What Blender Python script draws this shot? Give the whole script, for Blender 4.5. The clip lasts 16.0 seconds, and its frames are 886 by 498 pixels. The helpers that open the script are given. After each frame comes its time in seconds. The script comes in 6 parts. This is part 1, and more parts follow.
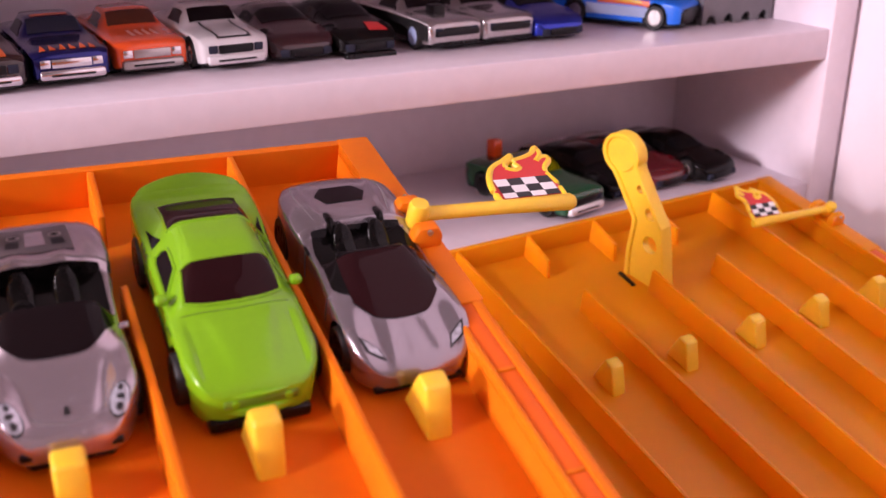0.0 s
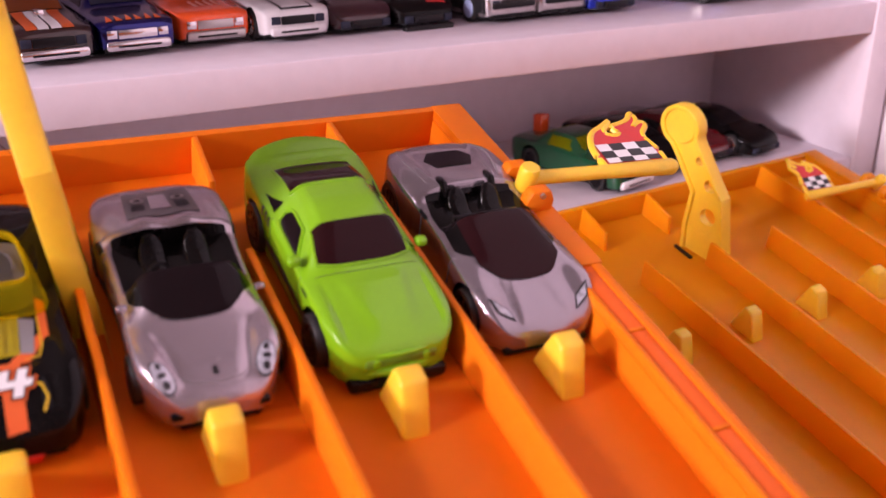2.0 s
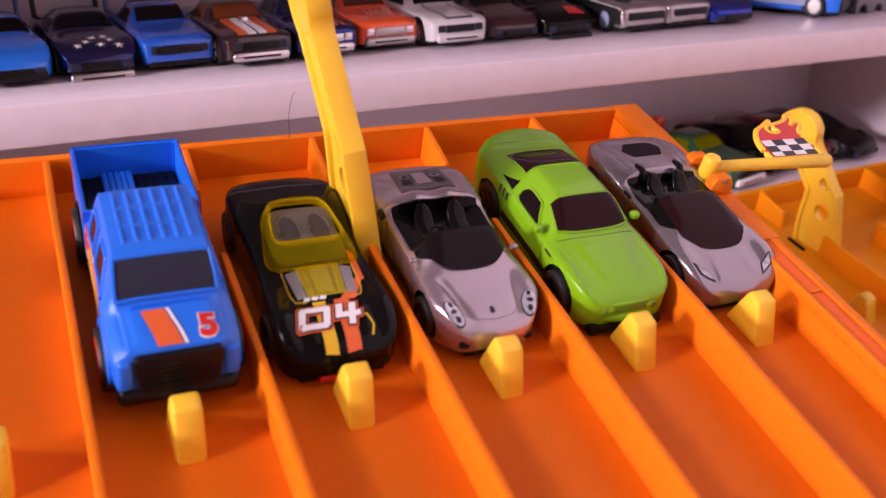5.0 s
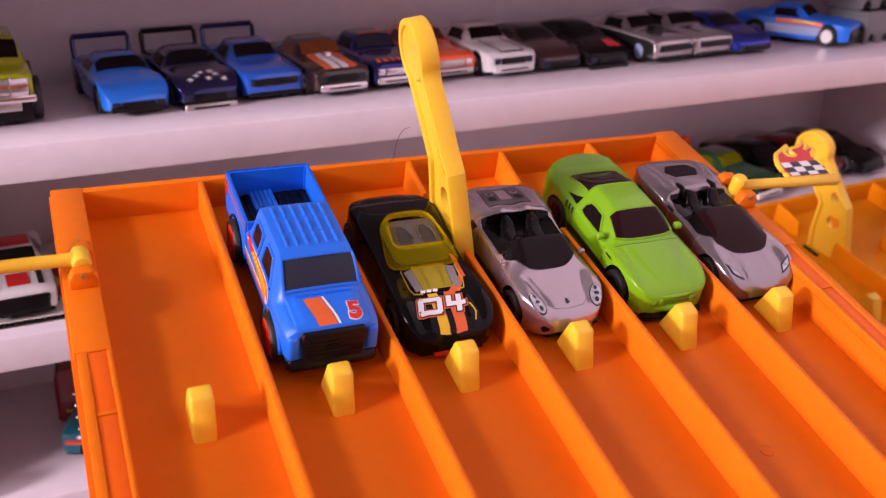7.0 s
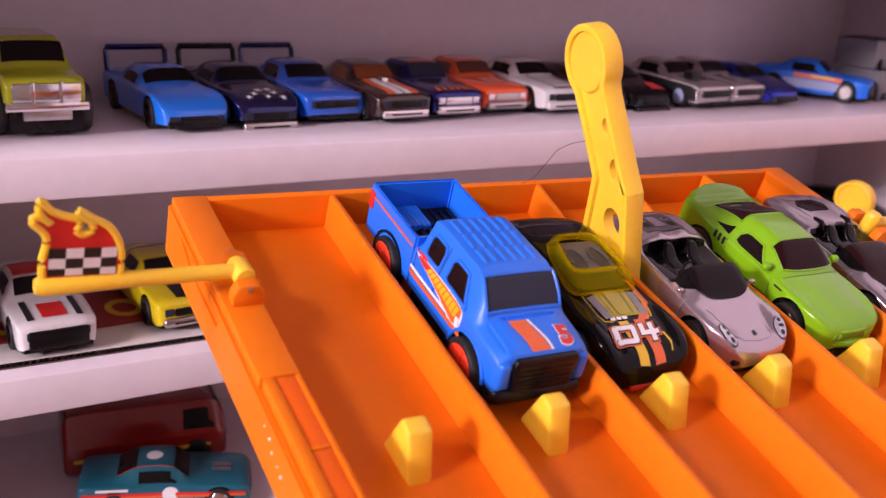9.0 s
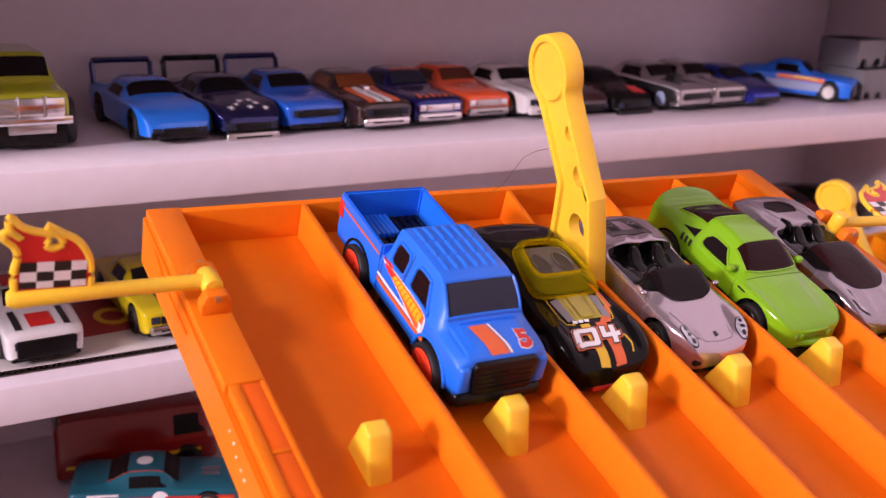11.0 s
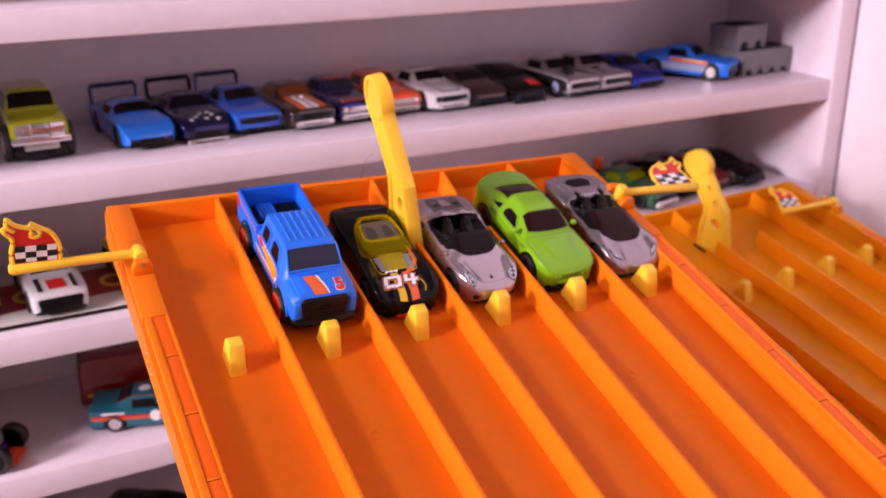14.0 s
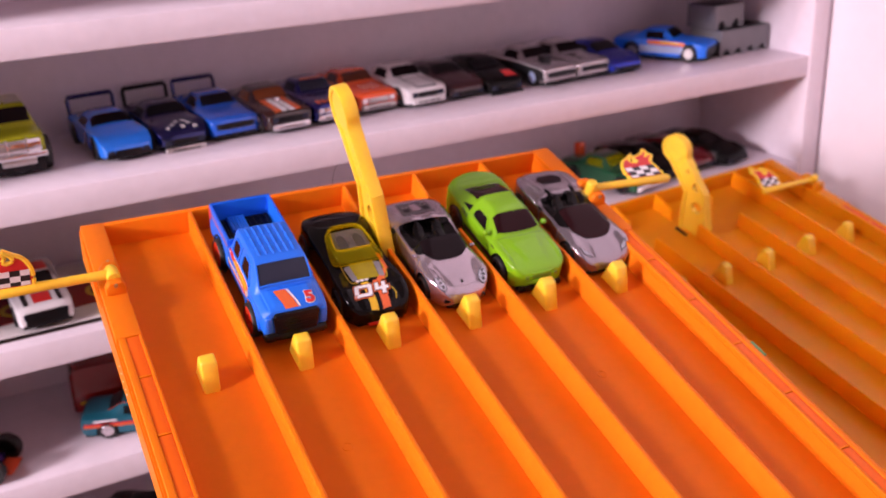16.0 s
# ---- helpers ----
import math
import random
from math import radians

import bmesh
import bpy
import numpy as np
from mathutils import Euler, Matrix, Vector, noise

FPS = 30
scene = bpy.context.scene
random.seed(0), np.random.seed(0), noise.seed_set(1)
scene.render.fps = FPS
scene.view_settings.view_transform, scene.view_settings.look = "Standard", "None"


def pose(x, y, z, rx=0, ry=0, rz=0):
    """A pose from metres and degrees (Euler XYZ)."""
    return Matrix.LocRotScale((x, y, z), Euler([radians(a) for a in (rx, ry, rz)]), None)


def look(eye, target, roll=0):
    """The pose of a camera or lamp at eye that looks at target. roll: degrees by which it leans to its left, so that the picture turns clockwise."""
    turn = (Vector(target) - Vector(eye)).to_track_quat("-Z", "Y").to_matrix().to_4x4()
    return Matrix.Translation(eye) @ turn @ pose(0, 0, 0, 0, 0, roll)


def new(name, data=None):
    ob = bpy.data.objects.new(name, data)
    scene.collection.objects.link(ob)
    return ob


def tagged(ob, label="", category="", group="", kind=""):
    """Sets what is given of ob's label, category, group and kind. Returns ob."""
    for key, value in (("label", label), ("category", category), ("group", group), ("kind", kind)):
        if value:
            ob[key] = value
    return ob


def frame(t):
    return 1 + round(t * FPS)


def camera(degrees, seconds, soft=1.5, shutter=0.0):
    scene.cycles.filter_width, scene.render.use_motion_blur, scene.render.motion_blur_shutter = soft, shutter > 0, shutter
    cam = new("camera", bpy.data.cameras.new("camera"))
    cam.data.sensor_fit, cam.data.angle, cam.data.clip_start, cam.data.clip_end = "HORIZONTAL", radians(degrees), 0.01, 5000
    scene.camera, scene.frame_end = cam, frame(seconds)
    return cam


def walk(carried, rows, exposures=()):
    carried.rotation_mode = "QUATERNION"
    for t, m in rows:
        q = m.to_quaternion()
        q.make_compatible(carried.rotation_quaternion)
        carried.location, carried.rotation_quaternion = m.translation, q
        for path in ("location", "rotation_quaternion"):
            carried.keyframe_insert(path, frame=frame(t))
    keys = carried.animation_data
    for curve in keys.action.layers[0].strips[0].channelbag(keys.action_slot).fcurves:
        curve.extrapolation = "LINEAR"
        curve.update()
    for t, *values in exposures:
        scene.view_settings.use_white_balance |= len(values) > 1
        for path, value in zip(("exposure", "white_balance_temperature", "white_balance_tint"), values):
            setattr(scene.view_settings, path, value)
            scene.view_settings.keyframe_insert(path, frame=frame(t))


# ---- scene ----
cam = camera(48.0, 16.0, soft=1.25)
PATH = [
    (0, (0.10801, -0.39958, 0.18063), (0.15061, -0.31700, 0.14367), 0.06),
    (0.5, (0.09658, -0.40604, 0.18410), (0.13911, -0.32350, 0.14698), 0.43),
    (1, (0.06908, -0.42014, 0.18537), (0.11140, -0.33745, 0.14833), -0.16),
    (1.5, (0.07200, -0.39757, 0.18200), (0.11528, -0.31550, 0.14470), 0.05),
    (2, (0.07736, -0.38541, 0.17497), (0.12077, -0.30389, 0.13663), 0.15),
    (2.5, (0.06312, -0.39547, 0.18121), (0.10727, -0.31448, 0.14261), 0.76),
    (3, (0.02739, -0.42103, 0.19085), (0.06931, -0.33876, 0.15246), 0.41),
    (3.5, (0.02813, -0.40923, 0.18638), (0.06871, -0.32615, 0.14827), 0.28),
    (6, (-0.00285, -0.41046, 0.18531), (0.03643, -0.32675, 0.14725), 0.43),
    (6.5, (0.00258, -0.39751, 0.18164), (0.04095, -0.31397, 0.14230), 0.23),
    (7, (-0.04038, -0.45701, 0.20948), (-0.00170, -0.37259, 0.17238), 0.21),
    (7.5, (-0.08531, -0.49534, 0.21470), (-0.04607, -0.41034, 0.17954), 0.79),
    (8, (-0.09778, -0.44601, 0.19786), (-0.05363, -0.36203, 0.16627), 1.77),
    (8.5, (-0.10894, -0.40061, 0.18618), (-0.06159, -0.31812, 0.15529), 2.42),
    (9, (-0.10976, -0.39239, 0.18257), (-0.05956, -0.31148, 0.15202), 4.06),
    (11.5, (-0.09913, -0.40697, 0.18791), (-0.04961, -0.32560, 0.15745), 3.01),
    (12, (-0.09510, -0.40798, 0.18736), (-0.04529, -0.32735, 0.15547), 3.55),
    (12.5, (-0.09007, -0.41577, 0.18965), (-0.04271, -0.33354, 0.15810), 3.23),
    (13, (-0.07960, -0.45154, 0.21199), (-0.03541, -0.36775, 0.17993), 2.31),
    (13.5, (-0.08673, -0.51780, 0.22151), (-0.04507, -0.43405, 0.18613), 0.96),
    (14, (-0.09302, -0.56512, 0.24068), (-0.04957, -0.48197, 0.20607), -0.23),
    (14.5, (-0.09183, -0.57706, 0.24700), (-0.04834, -0.49364, 0.21310), -1.00),
    (15, (-0.08438, -0.57524, 0.25591), (-0.04083, -0.49204, 0.22156), -1.57),
    (15.5, (-0.08365, -0.58613, 0.26728), (-0.04049, -0.50295, 0.23237), -2.16),
    (16, (-0.07804, -0.57326, 0.25662), (-0.03564, -0.49067, 0.21946), -2.66),
]
walk(cam, [(t, look(eye, aim, roll)) for t, eye, aim, roll in PATH], [(0.0, -0.29, 6500, 10), (2.0, -0.34, 6500, 10), (6.0, -0.53, 6500, 10), (13.0, -0.48, 6500, 10), (15.0, -0.37, 6500, 10), (16.0, -0.36, 6500, 10)])
cam.data.dof.use_dof = True
cam.data.dof.focus_distance = 0.335
cam.data.dof.aperture_fstop = 17.0

# ---- world and lights ----
world = bpy.data.worlds.new("room_air")
world.use_nodes = True
scene.world = world
sky = world.node_tree.nodes.new("ShaderNodeTexSky")
sky.sky_type, sky.sun_disc, sky.sun_elevation, sky.sun_rotation = "NISHITA", False, radians(20), radians(280)
back = world.node_tree.nodes["Background"]
world.node_tree.links.new(sky.outputs[0], back.inputs[0])
back.inputs[1].default_value = 0.06


def area_lamp(name, eye, target, sx, sy, watts, colour):
    data = bpy.data.lights.new(name, "AREA")
    data.shape, data.size, data.size_y, data.energy, data.color = "RECTANGLE", sx, sy, watts, colour
    ob = new(name, data)
    ob.matrix_world = look(eye, target)
    return ob


# daylight in the opening of the window in the wall to the side, and the round ceiling lamp
area_lamp("window_daylight", (-2.95, -0.80, 0.95), (0.2, -0.15, 0.05), 0.54, 0.34, 150.0, (1.0, 0.82, 0.94))
area_lamp("ceiling_lamp_light", (-1.8, -0.40, 1.52), (0.3, -0.15, 0.0), 0.4, 0.4, 43.0, (1.0, 0.81, 0.91))

# ---- materials ----
def plain_material(name, colour, rough=0.4, metal=0.0, coat=0.0, vary=0.08, scale=60.0, bump=0.0, bump_scale=400.0, spec=0.5, random=0.0):
    """A surface with colour change at two scales, uneven gloss and fine relief."""
    m = bpy.data.materials.new(name)
    m.use_nodes = True
    nt = m.node_tree
    p = nt.nodes["Principled BSDF"]
    tc = nt.nodes.new("ShaderNodeTexCoord")
    n1 = nt.nodes.new("ShaderNodeTexNoise")
    n1.inputs["Scale"].default_value, n1.inputs["Detail"].default_value = scale, 4.0
    n2 = nt.nodes.new("ShaderNodeTexNoise")
    n2.inputs["Scale"].default_value, n2.inputs["Detail"].default_value = scale * 9, 3.0
    nt.links.new(tc.outputs["Object"], n1.inputs["Vector"])
    nt.links.new(tc.outputs["Object"], n2.inputs["Vector"])
    mix = nt.nodes.new("ShaderNodeMath")
    mix.operation = "MULTIPLY_ADD"
    mix.inputs[1].default_value = 0.4
    nt.links.new(n2.outputs["Fac"], mix.inputs[0])
    half = nt.nodes.new("ShaderNodeMath")
    half.operation = "MULTIPLY"
    half.inputs[1].default_value = 0.6
    nt.links.new(n1.outputs["Fac"], half.inputs[0])
    nt.links.new(half.outputs[0], mix.inputs[2])
    ramp = nt.nodes.new("ShaderNodeValToRGB")
    ramp.color_ramp.elements[0].position, ramp.color_ramp.elements[1].position = 0.3, 0.7
    ramp.color_ramp.elements[0].color = (*[c * (1 - vary) for c in colour], 1)
    ramp.color_ramp.elements[1].color = (*[min(1.0, c * (1 + vary)) for c in colour], 1)
    nt.links.new(mix.outputs[0], ramp.inputs[0])
    last = ramp.outputs[0]
    if random:
        info = nt.nodes.new("ShaderNodeObjectInfo")
        hsv = nt.nodes.new("ShaderNodeHueSaturation")
        scl = nt.nodes.new("ShaderNodeMapRange")
        scl.inputs[3].default_value, scl.inputs[4].default_value = 1 - random, 1 + random
        nt.links.new(info.outputs["Random"], scl.inputs[0])
        nt.links.new(scl.outputs[0], hsv.inputs["Value"])
        nt.links.new(last, hsv.inputs["Color"])
        last = hsv.outputs[0]
    nt.links.new(last, p.inputs["Base Color"])
    rr = nt.nodes.new("ShaderNodeMapRange")
    rr.inputs[3].default_value, rr.inputs[4].default_value = max(0.02, rough * 0.8), min(1, rough * 1.25)
    nt.links.new(n1.outputs["Fac"], rr.inputs[0])
    nt.links.new(rr.outputs[0], p.inputs["Roughness"])
    p.inputs["Metallic"].default_value = metal
    p.inputs["Specular IOR Level"].default_value = spec
    p.inputs["Coat Weight"].default_value = coat
    p.inputs["Coat Roughness"].default_value = 0.022
    if bump:
        nb = nt.nodes.new("ShaderNodeTexNoise")
        nb.inputs["Scale"].default_value, nb.inputs["Detail"].default_value = bump_scale, 5.0
        nt.links.new(tc.outputs["Object"], nb.inputs["Vector"])
        bp = nt.nodes.new("ShaderNodeBump")
        bp.inputs["Strength"].default_value, bp.inputs["Distance"].default_value = bump, 0.0006
        nt.links.new(nb.outputs["Fac"], bp.inputs["Height"])
        nt.links.new(bp.outputs[0], p.inputs["Normal"])
    return m


def flake_material(name, colour, rough=0.28):
    """Metallic car paint under a clear coat."""
    m = plain_material(name, colour, rough, 0.8, 0.7, 0.05, 900.0)
    wear = [n for n in m.node_tree.nodes if n.type == "MAP_RANGE"][0]
    wear.inputs[3].default_value, wear.inputs[4].default_value = rough * 0.97, rough * 1.03
    return m


def glass_material(name, colour, rough=0.05, see=0.0):
    m = plain_material(name, colour, rough, 0.0, 0.0, 0.05, 80.0, spec=0.11)
    m.node_tree.nodes["Principled BSDF"].inputs["Transmission Weight"].default_value = see
    return m


ORANGE = plain_material("orange_plastic", (0.79, 0.188, 0.007), 0.40, 0, 0, 0.05, 30.0, 0.08, 900.0, spec=0.15)
ORANGE.node_tree.nodes["Principled BSDF"].inputs["Subsurface Weight"].default_value = 0.35
ORANGE.node_tree.nodes["Principled BSDF"].inputs["Subsurface Radius"].default_value = (0.005, 0.003, 0.0005)
# ORANGE for the far ramp, its brighter light put into paler colour and translucency
ORANGE_LIT = plain_material("orange_plastic_lit", (1.0, 0.43, 0.012), 0.30, 0, 0, 0.05, 30.0, 0.05, 700.0, spec=0.4)
ORANGE_LIT.node_tree.nodes["Principled BSDF"].inputs["Subsurface Weight"].default_value = 0.75
ORANGE_LIT.node_tree.nodes["Principled BSDF"].inputs["Subsurface Radius"].default_value = (0.020, 0.012, 0.001)
tree = ORANGE_LIT.node_tree
through_light = tree.nodes.new("ShaderNodeBsdfTranslucent")
through_light.inputs[0].default_value = (1.0, 0.50, 0.02, 1)
blend = tree.nodes.new("ShaderNodeMixShader")
blend.inputs[0].default_value = 0.40
tree.links.new(tree.nodes["Principled BSDF"].outputs[0], blend.inputs[1])
tree.links.new(through_light.outputs[0], blend.inputs[2])
tree.links.new(blend.outputs[0], tree.nodes["Material Output"].inputs[0])
# the rail's own plastic, deeper to hold the shade of its recess
ORANGE_RECESS_SHADE = plain_material("orange_plastic_recess_shade", (0.80, 0.125, 0.006), 0.36, 0, 0, 0.06, 40.0, 0.03, 600.0, spec=0.22)
YELLOW = plain_material("yellow_plastic", (0.92, 0.60, 0.04), 0.36, 0, 0, 0.05, 60.0, 0.06, 900.0)
YELLOW.node_tree.nodes["Principled BSDF"].inputs["Subsurface Weight"].default_value = 0.5
YELLOW.node_tree.nodes["Principled BSDF"].inputs["Subsurface Radius"].default_value = (0.006, 0.004, 0.0005)
SHELF = plain_material("white_painted_board", (0.755, 0.675, 0.73), 0.40, 0, 0, 0.06, 14.0, 0.45, 95.0)
WALL = plain_material("white_wall_paint", (0.78, 0.71, 0.75), 0.6, 0, 0, 0.03, 6.0, 0.3, 300.0)
# tone of the unseen room surfaces, set by how much light they return
ROOM = plain_material("unseen_room_bounce", (0.27, 0.235, 0.23), 0.7, 0, 0, 0.04, 4.0, 0.1, 60.0)
FLOORWOOD = plain_material("floor_wood", (0.22, 0.13, 0.08), 0.5, 0, 0, 0.25, 6.0, 0.1, 80.0)
BLACK = plain_material("black_plastic", (0.006, 0.005, 0.006), 0.28, 0, 0, 0.2, 90.0, 0.05, 900.0, spec=0.25)
TYRE = plain_material("black_tyre", (0.014, 0.013, 0.013), 0.5, 0, 0, 0.2, 90.0)
DARKGLASS = glass_material("smoked_glass", (0.010, 0.006, 0.007), 0.022)
WINEGLASS = glass_material("wine_tinted_glass", (0.019, 0.005, 0.006), 0.022)
# blue in this grey stands in for bluish reflections on the truck's windscreen
GREYGLASS = glass_material("grey_glass_blue_sheen", (0.032, 0.035, 0.055), 0.022)
YELLOWGLASS = glass_material("yellow_clear_plastic", (0.86, 0.74, 0.015), 0.03)
tree = YELLOWGLASS.node_tree
clear = tree.nodes.new("ShaderNodeBsdfTransparent")
clear.inputs[0].default_value = (1.0, 0.90, 0.07, 1)
blend = tree.nodes.new("ShaderNodeMixShader")
blend.inputs[0].default_value = 0.17
tree.links.new(clear.outputs[0], blend.inputs[1])
tree.links.new(tree.nodes["Principled BSDF"].outputs[0], blend.inputs[2])
tree.links.new(blend.outputs[0], tree.nodes["Material Output"].inputs[0])
CHROME = plain_material("chrome", (0.75, 0.73, 0.74), 0.16, 1.0, 0, 0.05, 200.0)
STEEL = plain_material("steel_pin", (0.5, 0.48, 0.46), 0.3, 1.0, 0, 0.1, 300.0)
SILVER = flake_material("silver_paint", (0.44, 0.375, 0.41), 0.27)
SILVERDARK = flake_material("dark_silver_paint", (0.32, 0.28, 0.31), 0.24)
GREEN = plain_material("lime_green_paint", (0.195, 0.44, 0.010), 0.22, 0.0, 0.35, 0.04, 90.0, spec=0.3)
BLUE = plain_material("matt_blue_paint", (0.013, 0.165, 0.80), 0.38, 0.0, 0.1, 0.05, 90.0)
BLACKPAINT = plain_material("black_paint", (0.005, 0.004, 0.004), 0.05, 0.0, 0.0, 0.2, 90.0, spec=0.16)
WHITEPRINT = plain_material("white_print", (0.82, 0.80, 0.80), 0.35, 0, 0, 0.04, 200.0)
ORANGEPRINT = plain_material("orange_print", (0.72, 0.13, 0.03), 0.32, 0, 0, 0.06, 200.0)
YELLOWPRINT = plain_material("yellow_print", (0.72, 0.46, 0.02), 0.32, 0, 0, 0.06, 200.0)
REDPRINT = plain_material("red_print", (0.62, 0.02, 0.018), 0.35, 0, 0, 0.06, 200.0)
BLACKPRINT = plain_material("black_print", (0.012, 0.011, 0.012), 0.4, 0, 0, 0.1, 200.0)
RED = plain_material("red_plastic", (0.60, 0.02, 0.01), 0.3, 0, 0, 0.08, 90.0)
GREYPLASTIC = plain_material("grey_plastic", (0.25, 0.24, 0.25), 0.45, 0, 0, 0.08, 90.0)
CARD = plain_material("white_card", (0.70, 0.66, 0.64), 0.7, 0, 0, 0.06, 60.0, 0.1, 500.0)
CARDDARK = plain_material("corrugated_card", (0.10, 0.07, 0.06), 0.8, 0, 0, 0.25, 200.0)
HAIR = plain_material("dark_thread", (0.05, 0.03, 0.03), 0.6)


def paint(name, colour, metal=0.0, rough=0.2):
    return flake_material(name, colour, rough) if metal else plain_material(name, colour, rough, 0.0, 0.6, 0.05, 90.0)


# ---- mesh helpers ----
def mesh_of(name, bm, material, smooth=True):
    bmesh.ops.recalc_face_normals(bm, faces=bm.faces[:])
    me = bpy.data.meshes.new(name)
    bm.to_mesh(me)
    bm.free()
    me.materials.append(material)
    if smooth:
        me.polygons.foreach_set("use_smooth", [True] * len(me.polygons))
        me.set_sharp_from_angle(angle=radians(38))
    return me


def part(name, bm, material, parent, label="", at=None, smooth=True):
    """Links a bmesh as one mesh object under a thing or a part."""
    ob = new(name, mesh_of(name, bm, material, smooth))
    ob.parent = parent
    if at is not None:
        ob.matrix_basis = at
    if label:
        tagged(ob, label)
    return ob


def thing(name, m, label, category, group="", kind=""):
    ob = new(name)
    ob.empty_display_size = 0.01
    ob.matrix_basis = m
    return tagged(ob, label, category, group, kind)


def structure(name, bm, material, label, category):
    return tagged(new(name, mesh_of(name, bm, material)), label, category, "", "structure")


def box(x0, x1, y0, y1, z0, z1, bevel=0.0, seg=2, bm=None):
    b = bmesh.new()
    bmesh.ops.create_cube(b, size=1, matrix=Matrix.Translation(((x0 + x1) / 2, (y0 + y1) / 2, (z0 + z1) / 2)) @ Matrix.Diagonal((x1 - x0, y1 - y0, z1 - z0, 1)))
    if bevel:
        bmesh.ops.bevel(b, geom=b.edges[:], offset=bevel, segments=seg, affect="EDGES", profile=0.5)
    return b if bm is None else merge(bm, b)


def merge(bm, other, m=None):
    """Adds other to bm, moved by m."""
    if m is not None:
        bmesh.ops.transform(other, matrix=m, verts=other.verts[:])
    seen = {v: bm.verts.new(v.co) for v in other.verts}
    for f in other.faces:
        bm.faces.new([seen[v] for v in f.verts])
    other.free()
    return bm


def prism(outline, depth, axis="x", bevel=0.0, at=0.0, seg=2):
    """An outline drawn in two axes, made thick along the third, centred on at."""
    b = bmesh.new()

    def place(p, d):
        return {"x": (d, p[0], p[1]), "y": (p[0], d, p[1]), "z": (p[0], p[1], d)}[axis]

    lo = [b.verts.new(place(p, at - depth / 2)) for p in outline]
    hi = [b.verts.new(place(p, at + depth / 2)) for p in outline]
    b.faces.new(lo)
    b.faces.new(hi[::-1])
    n = len(outline)
    for i in range(n):
        b.faces.new((lo[i], hi[i], hi[(i + 1) % n], lo[(i + 1) % n]))
    bmesh.ops.recalc_face_normals(b, faces=b.faces[:])
    if bevel:
        rim = [e for e in b.edges if e.calc_face_angle(0) > 0.5]
        bmesh.ops.bevel(b, geom=rim, offset=bevel, segments=seg, affect="EDGES", profile=0.5)
    return b


def tube(points, radius, sides=10, bm=None):
    b = bmesh.new() if bm is None else bm
    rings = []
    pts = [Vector(p) for p in points]
    for i, p in enumerate(pts):
        way = (pts[min(i + 1, len(pts) - 1)] - pts[max(i - 1, 0)]).normalized()
        q = way.to_track_quat("Z", "Y")
        r = radius[i] if isinstance(radius, (list, tuple)) else radius
        rings.append([b.verts.new(p + q @ Vector((r * math.cos(a), r * math.sin(a), 0))) for a in np.linspace(0, 2 * math.pi, sides, endpoint=False)])
    for a, c in zip(rings, rings[1:]):
        for i in range(sides):
            b.faces.new((a[i], a[(i + 1) % sides], c[(i + 1) % sides], c[i]))
    b.faces.new(rings[0][::-1])
    b.faces.new(rings[-1])
    return b


def lathe(profile, axis="x", sides=28):
    """Turns (radius, along) pairs round an axis."""
    b = bmesh.new()
    rings = []
    for r, d in profile:
        ring = []
        for a in np.linspace(0, 2 * math.pi, sides, endpoint=False):
            c, s = r * math.cos(a), r * math.sin(a)
            ring.append(b.verts.new({"x": (d, c, s), "y": (c, d, s), "z": (c, s, d)}[axis]))
        rings.append(ring)
    for p, q in zip(rings, rings[1:]):
        for i in range(sides):
            b.faces.new((p[i], p[(i + 1) % sides], q[(i + 1) % sides], q[i]))
    closed = profile[0] == profile[-1]
    if profile[0][0] > 1e-5 and not closed:
        b.faces.new(rings[0][::-1])
    if profile[-1][0] > 1e-5 and not closed:
        b.faces.new(rings[-1])
    bmesh.ops.remove_doubles(b, verts=b.verts[:], dist=1e-6)
    return b


def letters(text, size, bold=0.0, name="lettering"):
    """A flat mesh of the built-in font, centred on its middle."""
    curve = bpy.data.curves.new(name, "FONT")
    curve.body, curve.size, curve.align_x, curve.align_y = text, size, "CENTER", "CENTER"
    curve.offset = bold * size
    ob = new(name, curve)
    dg = bpy.context.evaluated_depsgraph_get()
    me = bpy.data.meshes.new_from_object(ob.evaluated_get(dg))
    b = bmesh.new()
    b.from_mesh(me)
    bpy.data.objects.remove(ob)
    bpy.data.curves.remove(curve)
    bpy.data.meshes.remove(me)
    return b

# ---- the room and the shelf unit ----
RX, RY0, RY1, RZ0, RZ1, LX = 0.5785, -2.2, 0.14, -0.75, 1.6, -2.94
# all but wall_right are unseen, added to close the room and bounce light
structure("floor", box(LX, RX + 0.1, RY0, RY1, RZ0 - 0.05, RZ0), FLOORWOOD, "brown wooden floor boards of the room", "floor")
structure("ceiling", box(LX, RX + 0.1, RY0, RY1, RZ1, RZ1 + 0.05), ROOM, "unseen beige ceiling added to close the room", "ceiling")
structure("wall_right", box(RX, RX + 0.08, RY0, RY1, RZ0, RZ1), WALL, "smooth white painted wall beside the shelf", "wall")
structure("wall_behind_shelf", box(LX, RX, RY1, RY1 + 0.05, RZ0, RZ1), ROOM, "unseen beige wall added behind the shelf unit", "wall")
structure("wall_back", box(LX, RX, RY0 - 0.05, RY0, RZ0, RZ1), ROOM, "unseen beige wall added opposite the shelf unit", "wall")
# the side wall with its window opening
wy0, wy1, wz0, wz1 = -1.20, -0.40, 0.66, 1.24
wall = box(LX - 0.1, LX, RY0, wy0, RZ0, RZ1)
box(LX - 0.1, LX, wy1, RY1, RZ0, RZ1, bm=wall)
